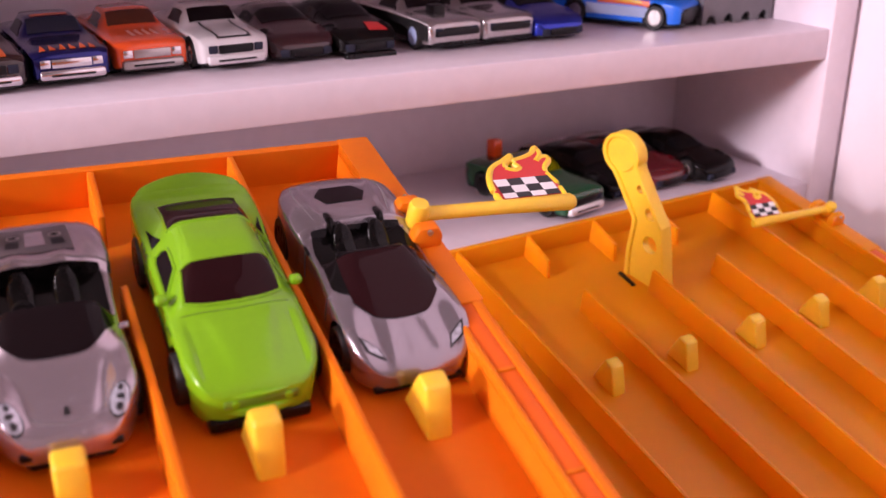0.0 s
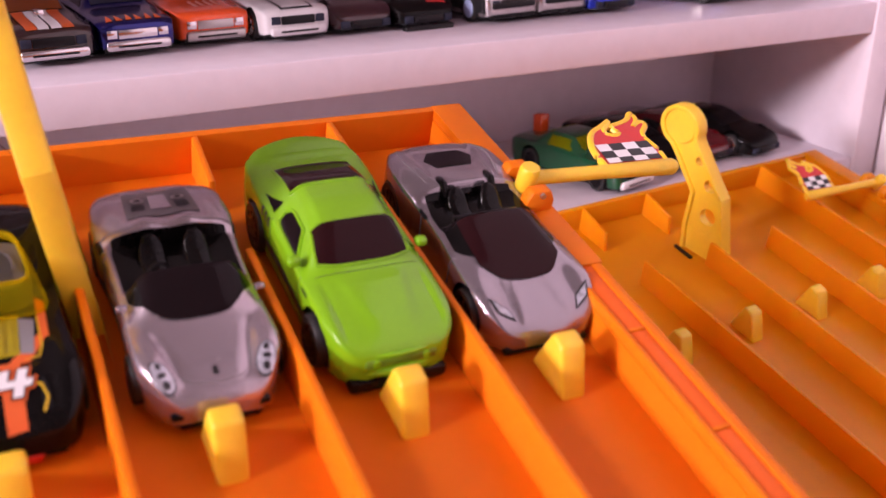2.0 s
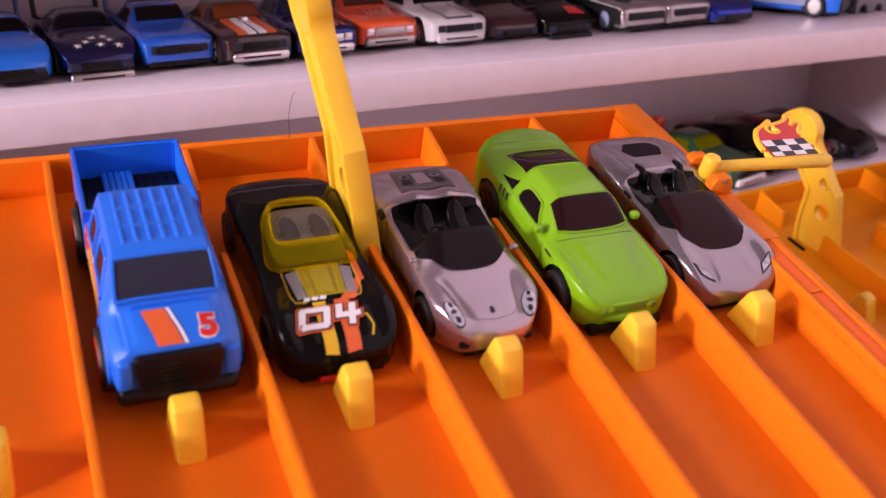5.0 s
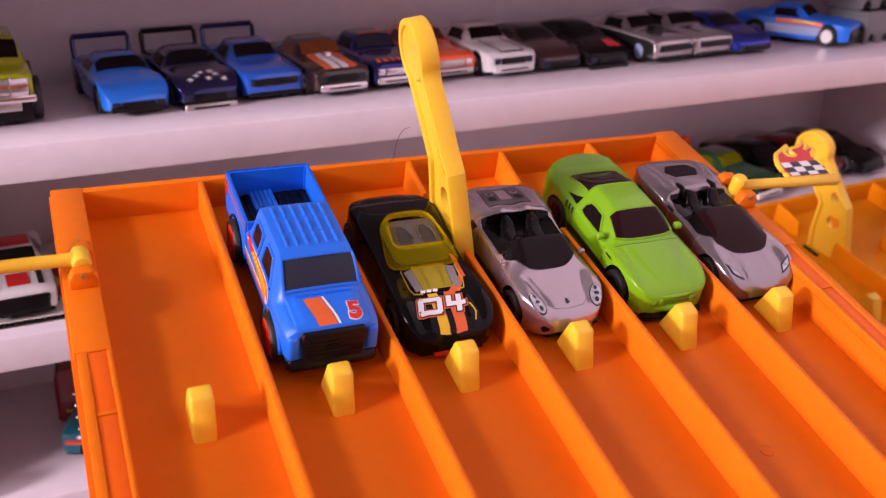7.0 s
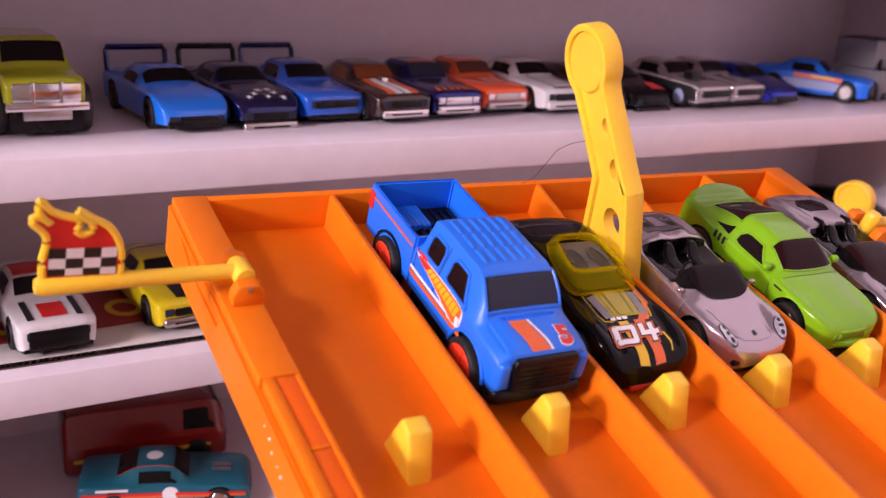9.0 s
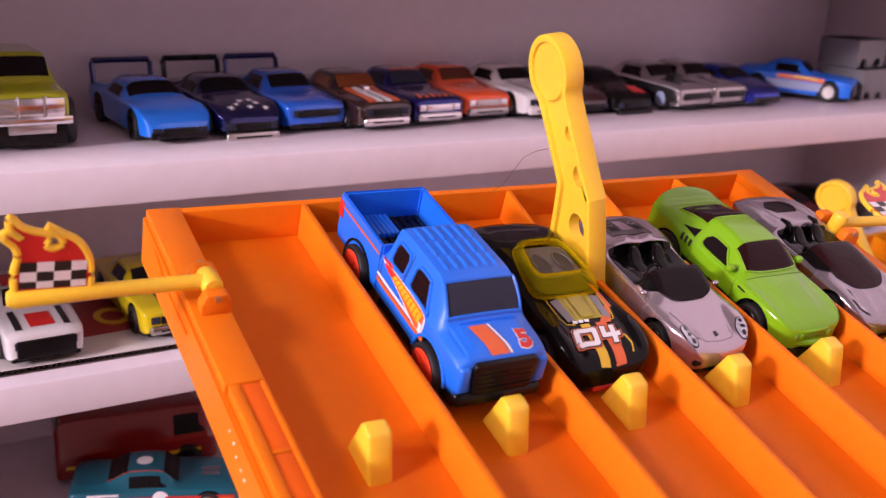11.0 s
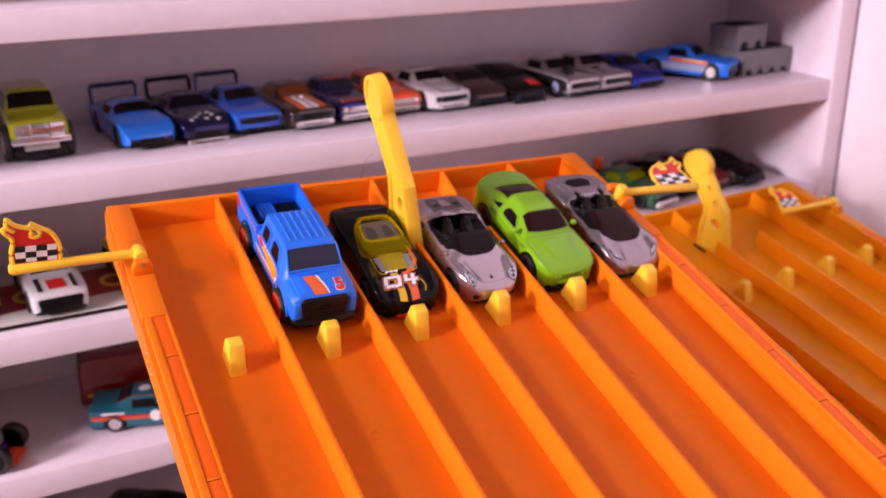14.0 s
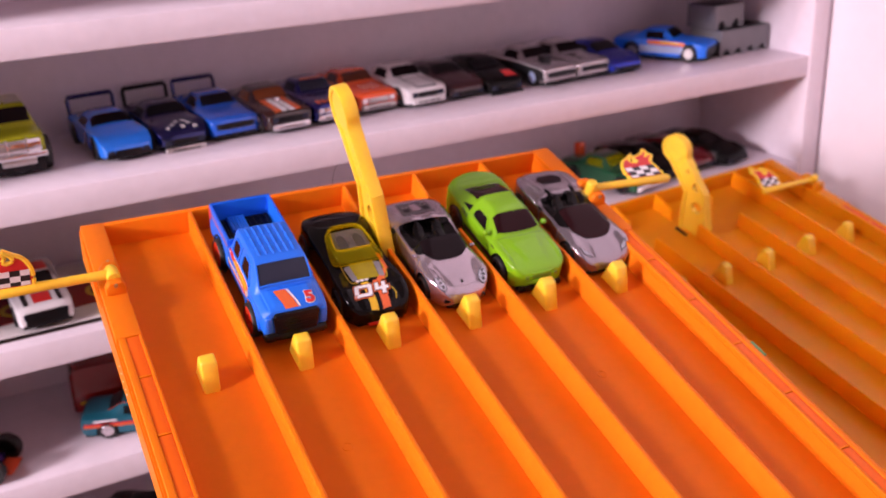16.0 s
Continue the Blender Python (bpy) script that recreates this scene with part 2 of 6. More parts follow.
box(LX - 0.1, LX, wy0, wy1, RZ0, wz0, bm=wall)
box(LX - 0.1, LX, wy0, wy1, wz1, RZ1, bm=wall)
structure("wall_window_side", wall, ROOM, "unseen beige wall with a wide window opening", "wall")

SHELF_X0, SHELF_X1, PANEL, DEPTH, THICK = -0.175, 0.557, 0.018, 0.124, 0.0172
BOARDS = [-0.1795, -0.0895, 0.0, 0.0900, 0.1800]
unit = thing("shelf_unit", pose(0, 0, -0.3), "white painted wooden wall shelf with narrow boards", "shelf")


def unit_part(name, b, label=""):
    bmesh.ops.translate(b, vec=(0, 0, 0.3), verts=b.verts[:])
    return part(name, b, SHELF, unit, label)


for z in BOARDS:
    unit_part("shelf_board", box(SHELF_X0, SHELF_X1, 0.0, DEPTH, z - THICK, z, 0.0012))
unit_part("side_panel", box(SHELF_X1, SHELF_X1 + PANEL, -0.0015, DEPTH + 0.006, -0.30, 0.36, 0.001))
unit_part("side_panel", box(SHELF_X0 - PANEL, SHELF_X0, -0.0015, DEPTH + 0.006, -0.30, 0.36, 0.001))
unit_part("back_panel", box(SHELF_X0, SHELF_X1, DEPTH, DEPTH + 0.006, -0.30, 0.36))
unit_part("top_board", box(SHELF_X0, SHELF_X1, 0.0, DEPTH, 0.27, 0.287, 0.001))
unit_part("plinth", box(SHELF_X0, SHELF_X1, 0.0, DEPTH, -0.30, -0.27, 0.001))
# added batten that fills the unseen gap behind the shelf
tagged(new("wall_rail", mesh_of("wall_rail", box(SHELF_X0, SHELF_X1, DEPTH + 0.007, RY1 - 0.002, -0.28, 0.34), ROOM)), "unseen batten added between the shelf and the wall", "batten", "", "structure")

# ---- the race tracks ----
PITCH, FLOOR_Z, RISE, TOP_Z = 0.0401, -0.0092, -0.008, 0.0032
Y_BACK, Y_FRONT = 0.1053, -0.42


def floor_at(y):
    return FLOOR_Z + RISE * max(0.0, y)


def top_at(y):
    return TOP_Z + RISE * max(0.0, y)


def strip(x0, x1, ys, lower, upper, bevel=0.0):
    """A long bar across x0..x1 that follows the track's bend, between two heights."""
    b = bmesh.new()
    rows = [[b.verts.new(c) for c in ((x0, y, lower(y)), (x1, y, lower(y)), (x1, y, upper(y)), (x0, y, upper(y)))] for y in ys]
    for p, q in zip(rows, rows[1:]):
        for i in range(4):
            b.faces.new((p[i], p[(i + 1) % 4], q[(i + 1) % 4], q[i]))
    b.faces.new(rows[0][::-1])
    b.faces.new(rows[-1])
    bmesh.ops.recalc_face_normals(b, faces=b.faces[:])
    if bevel:
        rim = [e for e in b.edges if e.calc_face_angle(0) > 0.6]
        bmesh.ops.bevel(b, geom=rim, offset=bevel, segments=2, affect="EDGES", profile=0.5)
    return b


def peg_mesh():
    side = [(0.0075, 0.0), (0.0022, 0.0134), (-0.0028, 0.0128), (-0.0080, 0.0)]
    return mesh_of("peg", prism(side, 0.0068, "x", 0.0011, 0, 3), YELLOW)


def lever_outline():
    """The starting lever in the plane along the lane: a wide foot, a bent arm and a round head."""
    right = [(17.0, 0.0), (15.4, 18.0), (13.0, 29.0), (11.5, 36.2), (11.6, 38.2), (15.6, 46.0), (20.0, 54.5), (23.0, 59.6)]
    head = [(0.018 + 0.011 * math.sin(a), 0.0695 + 0.0109 * -math.cos(a)) for a in np.linspace(radians(29), radians(290), 41)]
    left = [(6.9, 63.0), (4.6, 58.7), (0.8, 51.5), (-3.0, 44.0), (-6.4, 38.2), (-6.9, 36.4), (-7.4, 28.0), (-8.0, 14.0), (-8.4, 0.0)]
    right, left = smooth_loop(right, 4), smooth_loop(left, 4)
    return right, head, left


def ring_plate(outer, holes, depth):
    """A plate with holes, by bridging its outline to the holes with a filled edge net."""
    b = bmesh.new()
    edges = []
    for loop in [outer, *holes]:
        vs = [b.verts.new((0, *p)) for p in loop]
        edges += [b.edges.new((vs[i], vs[(i + 1) % len(vs)])) for i in range(len(vs))]
    bmesh.ops.triangle_fill(b, use_beauty=True, use_dissolve=False, edges=edges)
    ext = bmesh.ops.extrude_face_region(b, geom=b.faces[:])
    bmesh.ops.translate(b, vec=(depth, 0, 0), verts=[g for g in ext["geom"] if isinstance(g, bmesh.types.BMVert)])
    bmesh.ops.translate(b, vec=(-depth / 2, 0, 0), verts=b.verts[:])
    bmesh.ops.recalc_face_normals(b, faces=b.faces[:])
    return b


def oval(cy, cz, ry, rz, n=18, tilt=0.0):
    out = []
    for a in np.linspace(0, 2 * math.pi, n, endpoint=False):
        u, v = ry * math.cos(a), rz * math.sin(a)
        out.append((cy + u * math.cos(tilt) - v * math.sin(tilt), cz + u * math.sin(tilt) + v * math.cos(tilt)))
    return out


def inset(loop, d):
    """The loop drawn in by d, for a loop that runs anticlockwise in its plane."""
    out = []
    n = len(loop)
    for i, p in enumerate(loop):
        a, b = Vector(loop[i - 1]), Vector(loop[(i + 1) % n])
        way = (b - a).normalized()
        out.append((p[0] - way.y * d, p[1] + way.x * d))
    return out


def build_lever(parent, at):
    right, head, left = lever_outline()
    outer = right + head + left
    holes = [oval(0.0016, 0.0258, 0.0042, 0.0046), oval(0.0008, 0.0424, 0.0034, 0.0034, 18), oval(0.0070, 0.0538, 0.0022, 0.0023, 16)]
    lever = part("starting_lever", ring_plate(inset(outer, 0.0010), holes, 0.0036), YELLOW, parent, "yellow plastic starting lever with round head and holes", at)
    rim = ring_plate(outer, [inset(outer, 0.0023)], 0.0066)
    bmesh.ops.bevel(rim, geom=[e for e in rim.edges if e.calc_face_angle(0) > 0.9], offset=0.0006, segments=2, affect="EDGES", profile=0.5)
    part("moulded_rim", rim, YELLOW, lever, "thick moulded edge")
    disc = lathe([(0.0001, -0.0026), (0.0082, -0.0026), (0.0090, -0.0018), (0.0090, 0.0018), (0.0082, 0.0026), (0.0001, 0.0026)], "x", 32)
    part("head_disc", disc, YELLOW, lever, at=pose(0, 0.018, 0.0695))
    return lever


def smooth_loop(knots, n):
    """A rounded open run through the knots (mm), in metres; its ends are joined straight."""
    k = [np.array(p, float) * 0.001 for p in knots]
    out = []
    for i in range(len(k) - 1):
        a, b, c, d = k[max(i - 1, 0)], k[i], k[i + 1], k[min(i + 2, len(k) - 1)]
        for t in np.linspace(0, 1, n, endpoint=False):
            out.append(tuple(0.5 * (2 * b + (c - a) * t + (2 * a - 5 * b + 4 * c - d) * t * t + (3 * b - a - 3 * c + d) * t ** 3)))
    return out + [tuple(k[-1])]



def build_flag(parent, at, mirrored=False, reach=0.0515, size=1.0):
    """A swinging arm with a flame-topped checkered flag: arm along -x from its hinge, flag standing in the x-z plane."""
    s = -1 if mirrored else 1
    arm = part("flag_arm", tube([(0.001 * s, 0, 0), (-0.006 * s, 0, 0.0), (-0.026 * s, 0, -0.0006), ((0.0015 - reach) * s, 0, -0.0014), (-reach * s, 0, -0.0014)], [0.0024, 0.0021, 0.0021, 0.0026, 0.0018], 12), YELLOW, parent, "yellow plastic flag arm swung outwards", at)
    bead = lathe([(0.0001, -0.0045), (0.0025, -0.0042), (0.0030, -0.003), (0.0030, 0.003), (0.0025, 0.0042), (0.0001, 0.0045)], "y", 16)
    part("pivot", bead, YELLOW, arm)
    x0 = 0.001 - reach
    knots = [(0, 0), (-0.4, 6), (0.5, 10.5), (-0.3, 13.3), (-3.2, 16.0), (-3.0, 17.5), (-1.0, 17.3), (1.2, 15.9), (-1.6, 18.6), (-1.7, 21.8), (0.6, 19.5), (4.2, 17.9), (7.8, 17.0), (8.5, 15.6), (7.6, 13.8), (9.6, 12.8), (12.0, 13.9), (11.4, 15.9), (9.6, 17.2), (7.9, 19.2), (12.0, 16.9), (16.0, 14.8), (19.0, 10.6), (20.2, 5.5), (20.0, 0)]
    flame = [(0.0008 + 0.89 * size * x, 0.96 * size * z) for x, z in smooth_loop(knots, 4)]
    plate = prism([(s * (x0 + x), z) for x, z in flame], 0.0012, "y")
    flag = part("flag", plate, REDPRINT, arm, "flame-shaped flag with red print and black and white checks")
    loop = [(s * (x0 + x), 0, z) for x, z in flame]
    part("raised_edge", tube(loop + [loop[0]], 0.00105, 8), YELLOW, flag)
    for side in (-1, 1):
        y = side * 0.00085
        for i, (xa, xb) in enumerate(((1.0, 5.4), (5.4, 10.0), (10.0, 14.6), (14.6, 18.8))):
            for j, (za, zb) in enumerate(((6.2, 8.9), (3.5, 6.2), (1.6, 3.5))):
                xl, xr = x0 + (0.8 + 0.89 * size * xa) * 0.001, x0 + (0.8 + 0.89 * size * xb) * 0.001
                corners = [(xl, za * size * 0.001), (xr, za * size * 0.001), (xr, zb * size * 0.001), (xl, zb * size * 0.001)]
                b = bmesh.new()
                b.faces.new([b.verts.new((s * cx, y, cz)) for cx, cz in corners])
                part("check", b, BLACKPRINT if (i + j) % 2 == 0 else WHITEPRINT, flag)
    return arm


def build_bracket(parent, x, y, z, plastic):
    b = bmesh.new()
    for dy in (-0.0075, 0.0075):
        cheek = prism([(-0.0048, 0.0), (0.0048, 0.0), (0.0050, 0.0040), (0.0032, 0.0075), (-0.0032, 0.0075), (-0.0050, 0.0040)], 0.0048, "y", 0.0009, dy)
        merge(b, cheek)
    ob = part("flag_bracket", b, plastic, parent, "orange plastic hinge bracket with steel pins", pose(x, y, z) @ Matrix.Scale(0.88, 4))
    for dy in (-0.0085, 0.0085):
        pin = lathe([(0.0001, -0.0022), (0.0009, -0.0022), (0.0009, 0.0022), (0.0001, 0.0022)], "y", 10)
        part("pin", pin, STEEL, ob, at=pose(0.0, dy, 0.0062))
    return ob


def build_track(name, m, label, left_flag=True, right_flag=True, right_folded=False, plastic=ORANGE, pegs=(0.0004, -0.0020), yb=Y_BACK, lever=(-10.4, -9.3, 1.10, 0, 0.0)):
    track = thing(name, m, label, "race track", "race tracks")
    ys = [yb, 0.05, 0.012, 0.0, -0.10, -0.20, -0.30, Y_FRONT]
    x0, x1 = -0.0202, 0.2152
    part("lane_floor", strip(x0, x1, ys, lambda y: floor_at(y) - 0.003, floor_at), plastic, track)
    # back wall with a rounded top
    part("back_wall", strip(x0 - 0.0002, x1 + 0.0002, [yb + 0.0028, yb - 0.0002], lambda y: floor_at(y) - 0.016, lambda y: top_at(y) - 0.0002, 0.0005), plastic, track)
    for side in (0, 1):
        xi = x1 if side else x0
        s = 1 if side else -1
        xo = xi + s * 0.0105
        a, c = min(xi, xo), max(xi, xo)
        rail = strip(a, c, [yb + 0.003, 0.012, 0.0, Y_FRONT], lambda y: floor_at(y) - 0.0035, lambda y: top_at(y) - 0.0035, 0.0)
        ob = part("side_rail", rail, plastic, track)
        part("rail_head", strip(a, c, [yb + 0.003, 0.0216], lambda y: top_at(y) - 0.0036, top_at, 0.0006), plastic, ob)
        for k0, k1 in ((0.0, 0.0015), (0.0067, 0.0096)):
            p, q = xi + s * k0, xi + s * k1
            part("rail_lip", strip(min(p, q), max(p, q), [0.0217, 0.012, 0.0, Y_FRONT], lambda y: top_at(y) - 0.0036, lambda y: top_at(y) - 0.0002, 0.0004), plastic, ob)
        lo, hi = min(xi + s * 0.0015, xi + s * 0.0067), max(xi + s * 0.0015, xi + s * 0.0067)
        for k in range(14):
            y1 = 0.029 - k * 0.033
            part("inlay", box(lo, hi, y1 - 0.0318, min(y1 - 0.0002, 0.0214), TOP_Z - 0.0036, TOP_Z - 0.0007, 0.0002), ORANGE_RECESS_SHADE, ob, "recessed rail strip, its shade put into a deeper orange")
            part("cross_bar", box(lo, hi, y1 - 0.0329, y1 - 0.0319, TOP_Z - 0.0036, TOP_Z - 0.0004, 0.0003), plastic, ob)
        # outer skirt, deep at the back, with a long opening under the hinge
        xs = xo - s * 0.0016
        skirt = [(yb + 0.003, -0.0170), (yb + 0.003, top_at(yb) - 0.003), (0.0, TOP_Z - 0.004), (Y_FRONT, TOP_Z - 0.004), (Y_FRONT, -0.0145), (-0.03, -0.0148), (0.06, -0.0157)]
        slot = [(0.094, -0.0022), (0.052, -0.0020), (0.054, -0.0062), (0.080, -0.0066)]
        part("skirt", ring_plate(skirt, [slot], 0.0022), plastic, track, at=pose(xs + s * 0.0012, 0, 0))
    # lane dividers and the short fins at the back wall
    for i in range(5):
        x = PITCH * (i + 0.5)
        whole = i in (0, 4)
        ys2 = [yb - 0.0005 if whole else 0.050, 0.012, 0.0, -0.15, Y_FRONT]
        part("divider", strip(x - 0.0010, x + 0.0010, ys2, lambda y: floor_at(y) - 0.001, top_at, 0.0005), plastic, track)
        if not whole:
            fin = prism([(yb - 0.0003, floor_at(yb) - 0.001), (yb - 0.0003, top_at(yb) - 0.0002), (yb - 0.020, top_at(yb - 0.02) - 0.003), (yb - 0.022, floor_at(yb - 0.022) - 0.001)], 0.002, "x", 0.0005, x)
            part("fin", fin, plastic, track)
    if left_flag:
        for y, z, r in ((0.0119, -0.0033, 0.0003), (0.0081, -0.0040, 0.0005), (0.0056, -0.0061, 0.0004), (0.0015, -0.0066, 0.0003), (-0.0013, -0.0071, 0.0005)):
            part("paint_speck", lathe([(0.00001, -0.0002), (r * 0.8, -0.0001), (r, 0.0001), (r * 0.6, 0.0002)], "x", 8), WHITEPRINT, track, at=pose(x0 - 0.0116, y, z))
    shared = peg_mesh()
    for i in range(6):
        peg = new("peg", shared)
        peg.parent = track
        peg.matrix_basis = pose(PITCH * i + pegs[0], pegs[1], FLOOR_Z - 0.0005)
    # round ejector marks in the floor
    for x, y in ((0.0405, -0.056), (0.159, -0.0555)) if plastic is ORANGE else ():
        part("moulding_mark", lathe([(0.0017, -0.0004), (0.0018, 0.00025), (0.0023, 0.00025), (0.0024, -0.0004)], "z", 18), plastic, track, at=pose(x, y, FLOOR_Z))
    part("lever_slot", box(0.0950, 0.0968, 0.0560, 0.0680, floor_at(0.06) - 0.0005, floor_at(0.06) + 0.0012, 0.0003), BLACK, track, "black slot at the foot of the lever")
    build_lever(track, pose(0.1017 + lever[4], 0.0505, floor_at(0.0525) - 0.002, lever[0], lever[1], lever[3]) @ Matrix.Diagonal((1.05, 1.05, lever[2], 1)))
    if left_flag:
        build_bracket(track, -0.0247, 0.059, top_at(0.059) - 0.0002, plastic)
        build_flag(track, pose(-0.0247, 0.059, top_at(0.059) + 0.0052, -6, 4, 2))
    if right_flag:
        yh, xh = 0.055, 0.2202
        build_bracket(track, xh, yh, top_at(yh) - 0.0002, plastic)
        if right_folded:
            build_flag(track, pose(xh, yh, top_at(yh) + 0.0052, -62, 2, -4))
        else:
            build_flag(track, pose(xh, yh, top_at(yh) + 0.0052, -84, 2, 0), True, 0.0505, 1.2)
    return track


TRACK = pose(-0.0015, -0.2083, 0.0686, 15.62, 0.92, -2.09)
TRACK_FAR = pose(0.2997, -0.1061, -0.0209, 12.23, -1.78, 1.02)
build_track("race_track", TRACK, "orange plastic six-lane starting ramp with yellow pegs, holding five cars", True, True)
build_track("race_track", TRACK_FAR, "empty orange plastic six-lane starting ramp beside the wall, painted paler as brightly lit", False, True, True, ORANGE_LIT, (0.0006, 0.0012), 0.0998, (-12.5, -2.0, 0.97, 9, 0.003))


def ramp_stand(m, foot, label):
    """A plain wooden stand: two posts and a cross bar under a ramp, down to the floor."""
    stand = thing("ramp_stand", Matrix.Translation((*foot, RZ0)), label, "stand", "ramp stands")
    for y in (-0.11, -0.03):
        for x in (0.07, 0.13):
            top = m @ Vector((x, y, FLOOR_Z - 0.0035))
            cx, cy = top.x - foot[0], top.y - foot[1]
            part("post", box(cx - 0.009, cx + 0.009, cy - 0.009, cy + 0.009, 0.0, top.z - RZ0 - 0.003, 0.001), FLOORWOOD, stand)
    part("cross_bar", box(-0.06, 0.06, -0.012, 0.012, 0.25, 0.27, 0.001), FLOORWOOD, stand)
    return stand


for m, label in ((TRACK, "brown wooden stand under the ramp with the cars"), (TRACK_FAR, "brown wooden stand under the empty ramp")):
    mid = m @ Vector((0.10, -0.07, 0))
    ramp_stand(m, (mid.x, mid.y), label)

# ---- toy cars ----
def smooth_table(keys, values, u):
    """A smooth curve through the keys that never swings past them."""
    k, v = np.asarray(keys, float), np.asarray(values, float)
    d = np.diff(v) / np.diff(k)
    m = np.zeros(len(k))
    m[1:-1] = np.where(d[:-1] * d[1:] > 0, 2 * d[:-1] * d[1:] / (d[:-1] + d[1:] + 1e-12), 0)
    m[0], m[-1] = d[0], d[-1]
    i = np.clip(np.searchsorted(k, u, side="right") - 1, 0, len(k) - 2)
    h = k[i + 1] - k[i]
    t = (u - k[i]) / h
    return (2 * t**3 - 3 * t**2 + 1) * v[i] + (t**3 - 2 * t**2 + t) * h * m[i] + (-2 * t**3 + 3 * t**2) * v[i + 1] + (t**3 - t**2) * h * m[i + 1]


def swell(y, x, cy, cx, sy, sx, rise):
    """A soft swelling of the bodywork round one place."""
    return rise * np.exp(-(((y - cy) / sy) ** 2) - ((x - cx) / sx) ** 2)


def ridge(y, x, ya, xa, yb, xb, width, rise):
    """A raised (or, below nought, pressed) line between two places, fading at its ends."""
    s = (y - ya) / (yb - ya)
    ends = np.clip(min(s, 1 - s) * 6 + 0.25, 0, 1) if -0.04 < s < 1.04 else 0.0
    return rise * ends * np.exp(-(((x - (xa + (xb - xa) * s)) / width) ** 2))


def plateau(y, x, ya, xa, yb, xb, edge, rise):
    """A panel raised inside a line that runs along both sides of the middle."""
    s = (y - ya) / (yb - ya)
    ends = np.clip(min(s, 1 - s) * 5, 0, 1) if 0 <= s <= 1 else 0.0
    return rise * ends / (1 + np.exp((x - (xa + (xb - xa) * s)) / edge))


class Shell:
    """A car body: rows of (along, half width, bottom, shoulder, edge of roof plate, roof plate half width, top), all in mm, nose at 0."""

    def __init__(self, rows, crisp=False, relief=None):
        self.crisp, self.relief = crisp, relief
        self.rows = np.array(rows, float)
        self.length = self.rows[-1, 0]

    def section(self, y):
        hw, zb, zs, zr, rw, zt = [float(smooth_table(self.rows[:, 0], self.rows[:, c], y)) for c in range(1, 7)]
        pts = [(0, zt), (rw * 0.6, zt), (rw, zr + (zt - zr) * 0.35), (min(hw * 0.95, rw + 0.72 * (hw - rw) + 0.2), zs), (hw, zs - 0.22 * (zs - zb)), (hw, zb + 0.32 * (zs - zb)), (hw * 0.97, zb)]
        pts.insert(4, (hw * 0.995, zs - 0.06 * (zs - zb)))
        if self.crisp:
            pts.insert(2, (rw * 0.96, zr + (zt - zr) * 0.6))
        return np.array(pts)

    def curve(self, y, n=20):
        """Half a cross-section, from the top's middle down the side: a quadratic spline."""
        p = self.section(y)
        k = len(p) - 2
        out = []
        for t in np.linspace(0, 1, n):
            s = min(t * k, k - 1e-9)
            i = int(s)
            f = s - i
            a = p[0] if i == 0 else (p[i] + p[i + 1]) / 2
            c = p[-1] if i == k - 1 else (p[i + 1] + p[i + 2]) / 2
            out.append((1 - f) ** 2 * a + 2 * f * (1 - f) * p[i + 1] + f * f * c)
        out = np.array(out)
        if self.relief:
            low, high = p[-1][1], p[-1][1] + 0.8 * (max(q[1] for q in p[3:]) - p[-1][1])
            share = np.clip((out[:, 1] - low) / (high - low + 1e-6), 0, 1) ** 2
            out[:, 1] += share * self.relief(y, out[:, 0])
        return out

    def point(self, y, v, off=0.0):
        c = self.curve(y, 41)
        t = abs(v) * 40
        i = min(int(t), 39)
        p = c[i] + (c[i + 1] - c[i]) * (t - i)
        if off:
            g = c[i + 1] - c[i]
            n = np.array([-g[1], g[0]]) / (np.hypot(*g) + 1e-9)
            n = n if n[1] > 0 or (n[0] > 0 and abs(v) > 0.5) else -n
            p = p + n * off
        return Vector((math.copysign(p[0], v) if v else 0.0, y, p[1])) * 0.001

    def height(self, x, y):
        c = self.curve(min(max(y, 0.0), self.length), 41)
        k = int(np.argmax(c[:, 0])) + 1
        return float(np.interp(abs(x), c[:k, 0], c[:k, 1]))

    def mesh(self, wheels=(), arch=0.0, ny=64, n=18):
        b = bmesh.new()
        ys = np.unique(np.concatenate([np.linspace(0, self.length, ny), [0.25, 0.6, self.length - 0.6, self.length - 0.25]]))
        rows = []
        for y in ys:
            c = self.curve(y, n)
            half = [(x, z) for x, z in c]
            full = [(-x, z) for x, z in half[::-1]] + half[1:]
            rows.append([b.verts.new((x * 0.001, y * 0.001, z * 0.001)) for x, z in full])
        for p, q in zip(rows, rows[1:]):
            for i in range(len(p) - 1):
                b.faces.new((p[i], p[i + 1], q[i + 1], q[i]))
        b.faces.new(rows[0])
        b.faces.new(rows[-1][::-1])
        if arch:
            gone = []
            for f in b.faces:
                c = f.calc_center_median() * 1000
                if len(f.verts) == 4 and abs(f.normal.x) > 0.35 or abs(c.x) > 0.75 * self.rows[:, 1].max():
                    if len(f.verts) == 4 and any(math.hypot(c.y - wy, c.z - wz) < arch for wy, wz in wheels):
                        gone.append(f)
            bmesh.ops.delete(b, geom=gone, context="FACES")
            for v in [v for v in b.verts if v.is_boundary]:
                for wy, wz in wheels:
                    d = math.hypot(v.co.y * 1000 - wy, v.co.z * 1000 - wz)
                    if 0.55 * arch < d < 1.35 * arch and v.co.z * 1000 > wz - 1.5:
                        v.co.y, v.co.z = (wy + (v.co.y * 1000 - wy) * arch / d) * 0.001, (wz + (v.co.z * 1000 - wz) * arch / d) * 0.001
